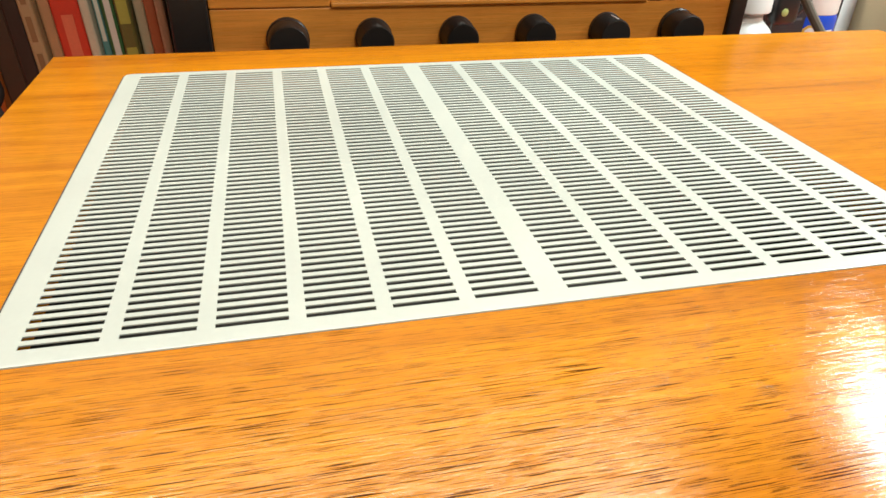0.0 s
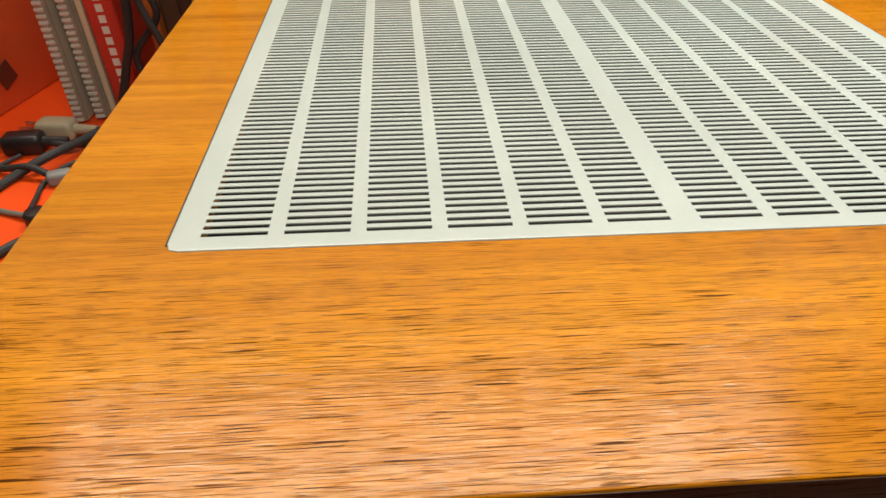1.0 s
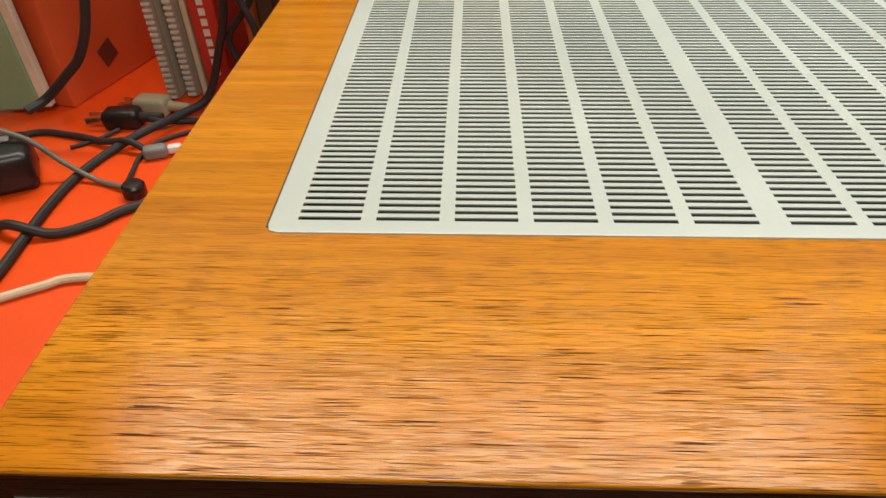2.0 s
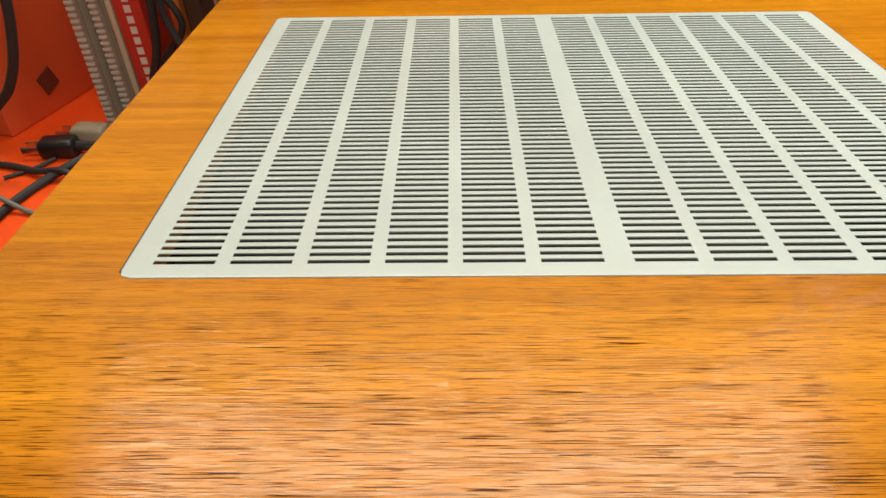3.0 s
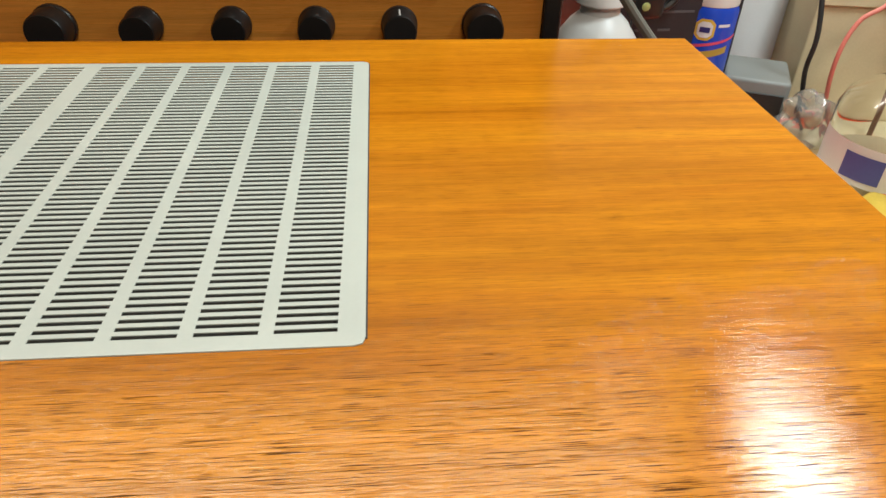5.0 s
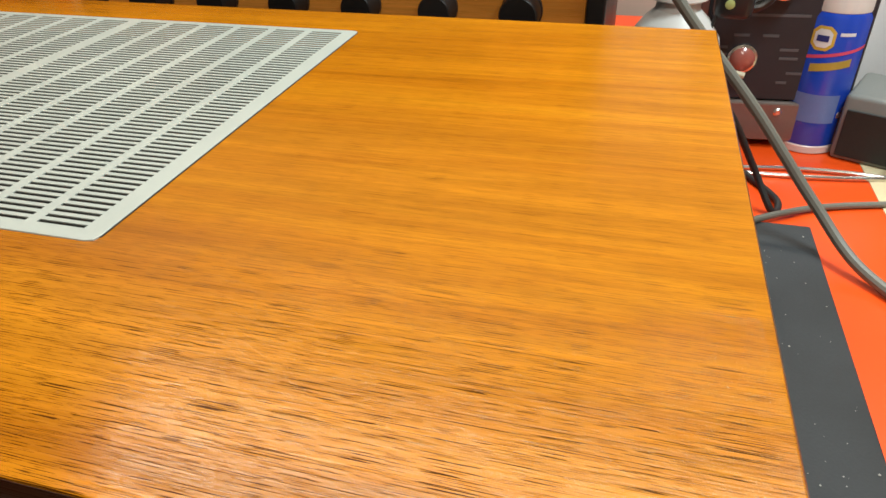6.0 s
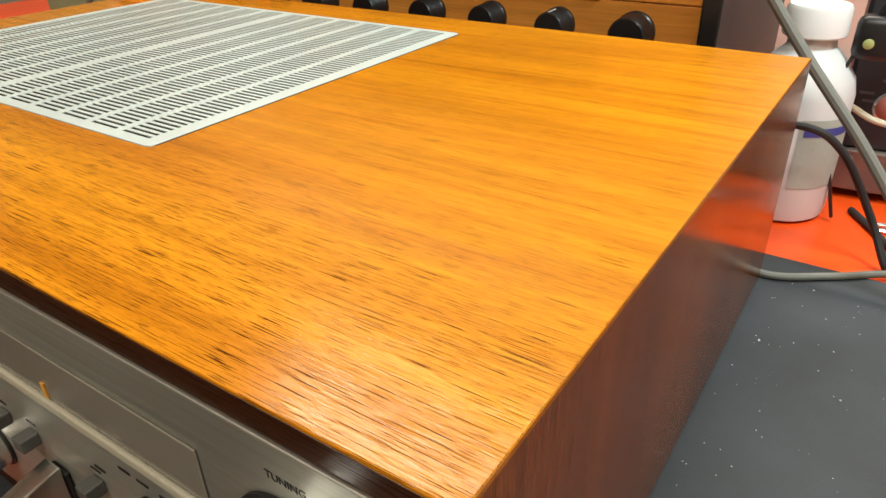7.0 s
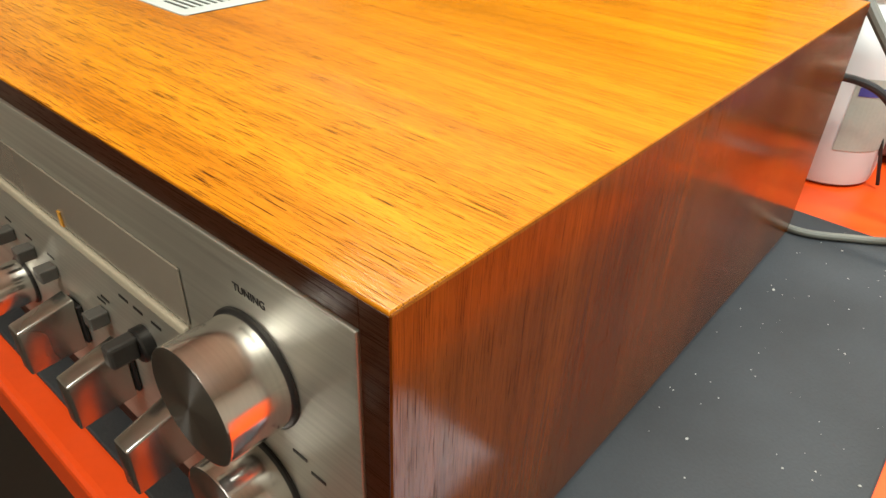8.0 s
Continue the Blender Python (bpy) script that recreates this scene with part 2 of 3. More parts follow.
# ---------------------------------------------------------------- the stereo receiver
XL, XR, YF, YB, BASE = -0.0437, 0.5023, -0.0815, 0.2726, -0.1395
GW, GD = 0.300, 0.2336
EDGE = 0.0084
recv = thing("stereo_receiver", (0, 0, 0), "vintage stereo receiver in a glossy walnut case with slotted top grille", "receiver")


def ring_board(x0, x1, y0, y1, hx0, hx1, hy0, hy1, z0, z1):
    """A board with an oblong opening cut through it."""
    bm = bmesh.new()
    xs, ys = (x0, hx0, hx1, x1), (y0, hy0, hy1, y1)
    top = [[bm.verts.new((x, y, z1)) for y in ys] for x in xs]
    low = [[bm.verts.new((x, y, z0)) for y in ys] for x in xs]
    for i in range(3):
        for j in range(3):
            if (i, j) != (1, 1):
                bm.faces.new((top[i][j], top[i + 1][j], top[i + 1][j + 1], top[i][j + 1]))
                bm.faces.new((low[i][j], low[i][j + 1], low[i + 1][j + 1], low[i + 1][j]))
    for k in range(3):
        for a, b in (((k, 0), (k + 1, 0)), ((k, 3), (k + 1, 3)), ((0, k), (0, k + 1)), ((3, k), (3, k + 1))):
            bm.faces.new((top[a[0]][a[1]], top[b[0]][b[1]], low[b[0]][b[1]], low[a[0]][a[1]]))
    for a, b in (((1, 1), (2, 1)), ((2, 1), (2, 2)), ((2, 2), (1, 2)), ((1, 2), (1, 1))):
        bm.faces.new((top[a[0]][a[1]], top[b[0]][b[1]], low[b[0]][b[1]], low[a[0]][a[1]]))
    bmesh.ops.recalc_face_normals(bm, faces=bm.faces)
    rim = [e for e in bm.edges if all(v.co.z > z1 - 1e-6 for v in e.verts) and (
        all(abs(v.co.y - y0) < 1e-6 for v in e.verts) or all(abs(v.co.y - y1) < 1e-6 for v in e.verts)
        or all(abs(v.co.x - x0) < 1e-6 for v in e.verts) or all(abs(v.co.x - x1) < 1e-6 for v in e.verts))]
    bmesh.ops.bevel(bm, geom=rim, offset=0.0005, segments=3, profile=0.5, affect="EDGES")
    return bm


FR = YF
part("top_panel", ring_board(XL + 0.0005, XR - 0.0005, FR, YB, 0.005, GW - 0.005, 0.0045, GD - 0.0035, -0.0105, 0), WOOD_TOP, recv, "orange-brown walnut veneer top")
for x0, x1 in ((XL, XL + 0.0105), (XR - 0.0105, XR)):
    part("side_panel", box(x0, x1, FR, YB - 0.0004, BASE, -0.0005, 0.0004, 1), WOOD_SIDE, recv, "reddish walnut veneer side with upright grain, darkened for shade")
part("bottom_panel", box(XL + 0.0108, XR - 0.0108, FR + 0.01, YB, BASE, BASE + 0.008), STEEL_DARK, recv)
part("back_panel", box(XL + 0.0108, XR - 0.0108, YB - 0.003, YB - 0.001, BASE + 0.0085, -0.0112), STEEL_DARK, recv)
# dark front edges of the case
part("front_edge", box(XL + EDGE, XR - EDGE, YF - 0.0004, FR - 0.0001, -EDGE, -0.0006, 0.0002, 2), WOOD_EDGE, recv, "dark stained front edge")
for x0, x1 in ((XL, XL + EDGE), (XR - EDGE, XR)):
    part("front_edge", box(x0 + (0.0003 if x0 < 0 else 0.0), x1 - (0.0003 if x1 > 0 else 0.0), YF - 0.0004, FR - 0.0001, BASE, -0.0006, 0.0002, 2), WOOD_EDGE, recv, "dark stained front edge")
part("front_edge", box(XL + EDGE + 0.0002, XR - EDGE - 0.0002, YF - 0.0009, FR + 0.008, BASE + 0.0002, BASE + EDGE, 0.0004, 2), WOOD_EDGE, recv, "dark stained lower front edge")
for fx in (0.02, 0.44):
    for fy in (-0.03, 0.23):
        part("foot", lathe([(0.014, TABLE + 0.003), (0.016, BASE - 0.001), (0.016, BASE)], 24, place=(fx, fy, 0)), RUBBER, recv)


def column_starts():
    return [0.0085 + 0.0236 * i for i in range(6)] + [0.1545 + 0.0236 * i for i in range(6)]


def grille():
    """One pressed sheet with 12 columns of 61 punched slots and rounded corners."""
    bm = bmesh.new()
    xs, holes_x = [0.0035, 0.0037], set()
    for s in column_starts():
        holes_x.add(len(xs))
        xs += [s, s + 0.019]
    xs += [GW - 0.0037, GW - 0.0035]
    ys, holes_y = [0.0035, 0.0037], set()
    for r in range(61):
        y = 0.00622 + 0.00366 * r
        holes_y.add(len(ys))
        ys += [y, y + 0.00185]
    ys += [GD - 0.0037, GD - 0.0035]
    zt, zb = 0.0005, 0.0001
    top = [[bm.verts.new((x, y, zt)) for y in ys] for x in xs]
    low = {}

    def under(i, j):
        if (i, j) not in low:
            low[i, j] = bm.verts.new((xs[i], ys[j], zb))
        return low[i, j]

    for i in range(len(xs) - 1):
        for j in range(len(ys) - 1):
            if i in holes_x and j in holes_y:
                c = [(i, j), (i + 1, j), (i + 1, j + 1), (i, j + 1)]
                for a, b in zip(c, c[1:] + c[:1]):
                    bm.faces.new((top[a[0]][a[1]], top[b[0]][b[1]], under(*b), under(*a)))
            else:
                bm.faces.new((top[i][j], top[i + 1][j], top[i + 1][j + 1], top[i][j + 1]))
    # rolled rim with rounded corners
    n, m = len(xs) - 1, len(ys) - 1
    loop = [(i, 0) for i in range(n)] + [(n, j) for j in range(m)] + [(i, m) for i in range(n, 0, -1)] + [(0, j) for j in range(m, 0, -1)]
    prev = None
    outs = []
    for out, z in ((0.0029, 0.0005), (0.0034, 0.0004), (0.0035, 0.0000)):
        ring = []
        for i, j in loop:
            x, y = xs[i], ys[j]
            dx = -1 if i == 0 else 1 if i == n else 0
            dy = -1 if j == 0 else 1 if j == m else 0
            k = 0.74 if dx and dy else 1
            ring.append(bm.verts.new((x + dx * out * k, y + dy * out * k, z)))
        outs.append(ring)
    base = [top[i][j] for i, j in loop]
    for a, b in zip([base] + outs, outs):
        for k in range(len(loop)):
            q = (k + 1) % len(loop)
            bm.faces.new((a[k], a[q], b[q], b[k]))
    return bm


part("vent_grille", grille(), PAINT, recv, "pale grey painted metal grille with rows of slots")
# Thin black strips draw the shadow line round the grille's rim.
gap = bmesh.new()
for x0, x1, y0, y1 in ((-0.0005, 0.002, 0.003, GD - 0.003), (GW - 0.002, GW + 0.0005, 0.003, GD - 0.003), (0.003, GW - 0.003, GD - 0.002, GD + 0.0006)):
    piece = box(x0, x1, y0, y1, 0.00003, 0.00025)
    strip = bpy.data.meshes.new("strip")
    piece.to_mesh(strip)
    piece.free()
    gap.from_mesh(strip)
    bpy.data.meshes.remove(strip)
part("gasket", gap, RUBBER, recv, "thin dark strips standing in for the shadow line at the grille's rim")
part("inner_shield", box(XL + 0.02, XR - 0.02, -0.055, YB - 0.01, -0.060, -0.058), STEEL_DARK, recv, "dark chassis below the grille")

# faceplate and its fittings
PY = YF - 0.0012
PX0, PX1, PZ0, PZ1 = XL + EDGE + 0.0003, XR - EDGE - 0.0003, BASE + EDGE + 0.0003, -EDGE - 0.0003
part("faceplate", box(PX0, PX1, PY, PY + 0.003, PZ0, PZ1, 0.0004, 2), PLATE, recv, "brushed silver aluminium faceplate")
glass = part("dial_window", box(0.090, 0.4245, PY - 0.0008, PY - 0.0001, -0.0462, -0.0266, 0.0003, 1), DIAL_GLASS, recv, "smoked tuning dial window")
part("dial_trim", box(0.090, 0.4237, PY - 0.0022, PY - 0.0001, -0.0509, -0.0470, 0.0007, 2), plain("cream_trim", (0.50, 0.46, 0.35), 0.4), recv, "cream strip below the dial")
# Small amber block painted as the gold reflection in the dial glass.
part("dial_pointer", box(0.3468, 0.3490, PY - 0.0014, PY - 0.0009, -0.0458, -0.0400), plain("amber_reflection", (0.8, 0.38, 0.05), 0.3), glass, "amber mark standing in for a gold reflection in the glass")


def round_knob(name, x, z, r, length, parent, label, ring=0.0011):
    """A turned knob: brushed barrel, chamfered rim and a spun face."""
    k = part(name, lathe([(r, 0.0015), (r, length - 0.0007), (r - 0.0002, length - 0.0002), (r - 0.0007, length)], 96, "Y", (x, PY, z)), TURNED, parent, label, True)
    face = part("knob_face", lathe([(r - 0.0007, length + 0.00002), (r * 0.5, length + 0.00012), (r * 0.01, length + 0.0002)], 96, "Y", (0, 0, 0)), SPUN, k, "finely spun metal face", True)
    face.matrix_local = pose(x, PY, z)
    # Black ring modelled for the line of shadow where knob meets plate.
    part("knob_ring", lathe([(r + ring, 0.0001), (r + ring, 0.0011), (r + ring * 0.4, 0.0015)], 56, "Y", (x, PY, z)), BLACK, k, "black ring standing in for shadow at the knob's foot", True)
    return k


round_knob("tuning_knob", 0.4548, -0.0430, 0.0165, 0.0190, recv, "large turned aluminium tuning knob")
round_knob("volume_knob", 0.4520, -0.0885, 0.0152, 0.0165, recv, "turned aluminium knob")
round_knob("selector_knob", 0.2777, -0.1037, 0.0101, 0.0184, recv, "turned aluminium selector knob")


def paddle(x, z, lean):
    """A tapered metal lever with a black foot plate."""
    bm = bmesh.new()
    half, deep = 0.0048, 0.0234
    foot = [(-half, -0.0108), (half, -0.0108), (half, 0.0128), (-half, 0.0128)]
    tip = [(-half * 0.86, -0.0112), (half * 0.86, -0.0112), (half * 0.86, 0.0092), (-half * 0.86, 0.0092)]
    a = [bm.verts.new((x + u, PY - 0.002, z + w)) for u, w in foot]
    b = [bm.verts.new((x + u, PY - deep, z + w + lean)) for u, w in tip]
    for i in range(4):
        j = (i + 1) % 4
        bm.faces.new((a[i], a[j], b[j], b[i]))
    bm.faces.new(b)
    bm.faces.new(list(reversed(a)))
    bmesh.ops.bevel(bm, geom=bm.edges[:], offset=0.0009, segments=3, profile=0.5, affect="EDGES")
    k = part("paddle_lever", bm, LEVER_METAL, recv, "satin metal paddle lever", True)
    part("lever_foot", box(x - 0.0055, x + 0.0055, PY - 0.002, PY - 0.0001, z - 0.0092, z + 0.0092, 0.0006, 1), BLACK, k, "black foot plate")


for px, pl in ((0.3318, -0.0010), (0.3703, -0.0018), (0.4092, -0.0026)):
    paddle(px, -0.0955, pl)
BUTTON = plain("grey_button", (0.10, 0.098, 0.09), 0.35)
for bx in (0.2612, 0.2809, 0.3006, 0.3204, 0.3603):
    part("push_button", box(bx - 0.0031, bx + 0.0031, PY - 0.0069, PY - 0.0001, -0.0803, -0.0748, 0.0006, 2), BUTTON, recv, "small dark square push button")
    part("lettering", box(bx - 0.0028, bx + 0.0028, PY - 0.0003, PY - 0.0001, -0.0720, -0.0712), BLACK, recv, "tiny printed line")
sw = part("toggle_switch", lathe([(0.0062, 0.0001), (0.0062, 0.0037), (0.0055, 0.0044)], 32, "Y", (0.3915, PY, -0.0716)), BLACK, recv, "black toggle with round collar", True)
part("toggle_lever", box(0.3886, 0.3944, PY - 0.0140, PY - 0.004, -0.0745, -0.0660, 0.0012, 2), plain("dark_grey_lever", (0.055, 0.053, 0.05), 0.3), sw, "dark grey lever")
for lx, lz in ((0.3805, -0.0601), (0.3897, -0.0601), (0.4007, -0.0601), (0.4700, -0.0640), (0.4770, -0.0672), (0.3640, -0.0690)):
    part("lettering", box(lx - 0.0028, lx + 0.0028, PY - 0.0003, PY - 0.0001, lz - 0.0005, lz + 0.0005), BLACK, recv, "tiny printed line")

words = bpy.data.curves.new("lettering", "FONT")
words.body, words.size, words.align_x, words.align_y = "TUNING", 0.0033, "CENTER", "CENTER"
words.extrude = 0.00006
tmp = new("lettering_source", words)
bpy.context.view_layer.update()
letters = bpy.data.meshes.new_from_object(tmp.evaluated_get(bpy.context.evaluated_depsgraph_get()))
bpy.data.objects.remove(tmp)
letters.materials.clear()
letters.materials.append(BLACK)
tun = new("lettering", letters)
tun.parent = recv
tun.matrix_local = pose(0.4568, PY - 0.0002, -0.0190, 90, 0, 0)
tun["label"] = "printed word TUNING"

# ---------------------------------------------------------------- mat under the receiver
mat_ob = tagged(part("foam_mat", box(-0.032, 0.594, -0.095, 0.316, TABLE, TABLE + 0.003, 0.001, 2), FOAM), "thin dark grey foam mat flecked with debris", "mat")
# Unseen sheet, added and tinted to give the side panel its bluish highlight.
tagged(part("note_sheet", box(0.536, 0.588, -0.060, 0.010, TABLE + 0.0031, TABLE + 0.0036), plain("bluish_reflector_sheet", (0.56, 0.66, 0.82), 0.6, vary=0.04)), "unseen bluish white sheet added for its reflection in the side panel", "paper")
rng = random.Random(4)
bm = bmesh.new()
for i in range(80):
    p = Vector((rng.uniform(0.507, 0.589), rng.uniform(0.045, 0.31), TABLE + 0.0034))
    s = rng.uniform(0.00012, 0.0004) if i > 8 else rng.uniform(0.0005, 0.0008)
    r = bmesh.ops.create_icosphere(bm, subdivisions=1, radius=s)
    for v in r["verts"]:
        v.co = p + Vector((v.co.x * rng.uniform(0.6, 1.6), v.co.y * rng.uniform(0.6, 1.6), v.co.z * 0.6))
tagged(part("debris", bm, DEBRIS), "tiny pale crumbs scattered on the dark mat", "crumbs", kind="stuff")

# ---------------------------------------------------------------- wooden set with black knobs behind
CX0, CX1, CY = 0.037, 0.423, 0.340
con = thing("wooden_radio", (0, 0, TABLE), "orange varnished wooden radio with a row of black knobs", "radio")
zz = -TABLE
part("front_board", box(CX0, CX1, CY, CY + 0.018, 0, zz + 0.009, 0.001, 2), WOOD_BACK, con, "orange wooden lower front")
part("front_block", box(CX0, 0.116, CY - 0.001, CY + 0.018, zz + 0.0094, zz + 0.12, 0.001, 2), WOOD_BACK, con)
part("front_block", box(0.352, CX1, CY - 0.001, CY + 0.018, zz + 0.0094, zz + 0.12, 0.001, 2), WOOD_BACK, con)
part("ledge", box(0.1164, 0.3516, CY - 0.003, CY + 0.012, zz + 0.0094, zz + 0.0125, 0.0008, 2), WOOD_BACK, con, "pale wooden ledge")
part("dial_glass", box(0.1164, 0.3516, CY + 0.013, CY + 0.016, zz + 0.0126, zz + 0.10), plain("black_dial_glass", (0.03, 0.025, 0.02), 0.12, coat=0.5), con, "dark dial glass")
part("top_board", box(0.1164, 0.3516, CY, CY + 0.018, zz + 0.1004, zz + 0.12, 0.001, 2), WOOD_BACK, con)
part("body", box(CX0, CX1, CY + 0.0184, CY + 0.24, 0, zz + 0.12, 0.002, 2), WOOD_BACK, con)
for x0, x1 in ((0.012, CX0 - 0.0004), (CX1 + 0.0004, CX1 + 0.0135)):
    part("side_cheek", box(x0, x1, CY - 0.003, CY + 0.24, 0, zz + 0.12, 0.0015, 2), BLACK, con, "black side cheek")
for i, kx in enumerate((0.0862, 0.1450, 0.2050, 0.2625, 0.3205, 0.3795)):
    r = 0.0138 if i in (0, 5) else 0.0122
    k = part("knob", lathe([(r * 1.06, 0.0), (r * 1.06, 0.003), (r, 0.004), (r * 0.97, 0.019), (r * 0.9, 0.0205), (r * 0.5, 0.0205)], 60, "Y", (kx, CY, zz - 0.0112), 0.012), BLACK, con, "fluted black plastic knob", True)
    if i == 4:
        part("pointer_mark", box(kx - 0.0006, kx + 0.0006, CY - 0.0200, CY - 0.008, zz - 0.0112 + r * 0.975, zz - 0.0112 + r * 1.01), WHITE_PLASTIC, k, "white pointer line")

# ---------------------------------------------------------------- books and booklets
def book(x, w, h, d, y, colour, lean=0.0, marks=None, name="book", label="", turn=0.0, gloss=0.45):
    """A standing book: cover with rounded spine, page block, printed bars on the spine."""
    m = plain("cover_" + name, colour, gloss, vary=0.14, grain=40)
    ob = thing(name, (x, y, TABLE), label, "book", "books on the bench")
    ob.matrix_world = pose(x, y, TABLE + abs(math.sin(radians(lean))) * w * 0.5, 0, lean, turn)
    c = part("cover", box(-w / 2, w / 2, 0, d, 0, h, min(0.0018, w * 0.25), 2), m, ob)
    part("pages", box(-w / 2 + 0.0012, w / 2 - 0.0012, 0.003, d - 0.0005, h + 0.0001, h + 0.0011), PAPER, ob, "cream page edges")
    if marks:
        tint, n, size = marks
        for k in range(n):
            z = h * (0.08 + 0.82 * (k + 0.5) / n)
            part("spine_mark", box(-w * size / 2, w * size / 2, -0.0004, -0.0001, z - h * 0.28 / n, z + h * 0.28 / n), plain("ink_" + name, tint, 0.5), c)
    return ob


def comb_booklet(x, w, h, d, y, lean):
    ob = thing("comb_bound_booklet", (x, y, TABLE), "cream comb-bound booklet standing with its spine outwards", "booklet", "books on the bench")
    ob.matrix_world = pose(x, y, TABLE + 0.0012, 0, lean, 0)
    part("cover", box(-w / 2 + 0.001, w / 2 - 0.001, 0.004, d, 0, h, 0.0005, 1), plain("booklet_card", (0.60, 0.54, 0.42), 0.6), ob)
    spine = part("comb_spine", lathe([(w * 0.42, 0.001), (w * 0.42, h - 0.001)], 20, place=(0, w * 0.36, 0)), plain("comb_plastic", (0.34, 0.29, 0.22), 0.35), ob, "ribbed plastic comb", True)
    for k in range(42):
        z = 0.003 + (h - 0.006) * k / 41
        part("comb_ring", box(-w * 0.30, w * 0.30, -w * 0.115, w * 0.1, z - 0.0015, z + 0.0015, 0.0006, 1), plain("comb_ring_plastic", (0.58, 0.55, 0.49), 0.4) if k == 0 else bpy.data.materials["comb_ring_plastic"], spine)


comb_booklet(-0.2030, 0.0125, 0.215, 0.15, 0.392, -1.5)
comb_booklet(-0.1880, 0.0125, 0.215, 0.15, 0.398, -1.5)
book(-0.1775, 0.005, 0.22, 0.16, 0.402, (0.62, 0.52, 0.36), -1.5, None, "book", "thin cream paperback leaning in the row")
book(-0.1615, 0.023, 0.235, 0.17, 0.402, (0.56, 0.035, 0.018), -2, ((0.72, 0.66, 0.58), 22, 0.24), "book", "thick red book with pale lettering down the spine")
SHELF = [  # width, colour, bars
    (0.010, (0.55, 0.16, 0.03), None, "orange-brown paperback with a creased spine"),
    (0.016, (0.06, 0.035, 0.02), None, "dark brown book with a worn spine"),
    (0.012, (0.03, 0.02, 0.014), None, "nearly black book with plain spine"),
    (0.010, (0.42, 0.28, 0.14), ((0.25, 0.14, 0.06), 7, 0.4), "tan paperback with faded lettering"),
    (0.009, (0.45, 0.25, 0.12), None, "light brown paperback standing in the row"),
    (0.020, (0.60, 0.045, 0.018), ((0.70, 0.16, 0.08), 5, 0.4), "red clothbound book with faint lettering"),
    (0.007, (0.58, 0.52, 0.38), None, "thin cream booklet standing in the row"),
    (0.006, (0.10, 0.26, 0.24), ((0.6, 0.6, 0.5), 2, 0.5), "thin teal booklet with pale bands"),
    (0.010, (0.03, 0.12, 0.035), ((0.6, 0.58, 0.5), 2, 0.45), "dark green book with pale bands"),
    (0.011, (0.13, 0.12, 0.03), ((0.36, 0.34, 0.06), 4, 0.7), "olive book with yellow patches"),
    (0.008, (0.55, 0.47, 0.30), None, "cream paperback standing upright in the row"),
    (0.008, (0.48, 0.15, 0.06), None, "rust-orange paperback standing in the row"),
    (0.007, (0.58, 0.42, 0.27), None, "buff paperback standing in the row"),
    (0.008, (0.05, 0.035, 0.04), None, "dark bluish book beside the wooden radio"),
]
bx = -0.1265
for i, (w, c, mk, lab) in enumerate(SHELF):
    bx += w / 2
    book(bx, w - 0.0006, 0.20 + 0.02 * ((i * 7) % 4), 0.15, 0.398 + 0.004 * ((i * 5) % 3), c, -2.2, mk, "book", lab)
    bx += w / 2

# pale green book leaning beside the red carton
gb = book(-0.382, 0.150, 0.215, 0.010, 0.364, (0.26, 0.46, 0.27), -2, None, "picture_book", "pale green hardback leaning against a red carton")
part("page_edge", box(0.0752, 0.0832, 0.001, 0.009, 0.002, 0.213, 0.0004, 1), PAPER, gb, "cream page block")

carton = thing("red_carton", (-0.268, 0.450, TABLE), "tall orange-red carton with a dark printed square", "carton", turn=-14)
part("side", box(-0.075, 0, -0.075, 0.085, 0, 0.26, 0.0015, 2), plain("red_carton_card", (0.66, 0.105, 0.028), 0.34, vary=0.1), carton)
sq = bmesh.new()
bmesh.ops.create_cube(sq, size=1)
for v in sq.verts:
    u, w = v.co.y * 0.020, v.co.z * 0.020
    v.co = (0.0006 + v.co.x * 0.0008, 0.0 + 0.87 * u - 0.35 * w - 0.018, 0.029 + 0.35 * u + 0.87 * w)
part("printed_square", sq, plain("brown_print", (0.13, 0.03, 0.015), 0.5), carton, "dark brown printed square")


# ---------------------------------------------------------------- cables and small things on the bench
T = TABLE


def cable(points, radius, material, label, name="cable"):
    ob = tagged(part(name, tube(points, radius), material, None, "", True), label, "cable")
    return ob


R1 = 0.0034
cable([(-0.228, 0.06, T + R1), (-0.226, 0.14, T + R1), (-0.229, 0.188, T + R1), (-0.231, 0.225, T + R1), (-0.229, 0.260, T + R1), (-0.220, 0.296, T + R1), (-0.198, 0.318, T + R1 * 3), (-0.180, 0.350, T + 0.009), (-0.160, 0.365, T + 0.018), (-0.142, 0.366, T + 0.060), (-0.131, 0.367, T + 0.100), (-0.126, 0.370, T + 0.20)], R1, RUBBER, "black mains cable running over the bench and up beside the books")
cable([(-0.33, 0.23, T + R1), (-0.262, 0.200, T + R1), (-0.238, 0.190, T + R1 * 3), (-0.212, 0.190, T + R1), (-0.190, 0.202, T + R1), (-0.168, 0.223, T + R1), (-0.10, 0.25, T + R1)], R1, RUBBER, "black cable curving across the red bench")
cable([(-0.345, 0.285, T + 0.0027), (-0.300, 0.326, T + 0.0027), (-0.264, 0.324, T + 0.0027), (-0.230, 0.310, T + 0.0050), (-0.207, 0.303, T + 0.0095), (-0.190, 0.297, T + 0.0045)], 0.0027, RUBBER, "thin black cable crossing the red bench")
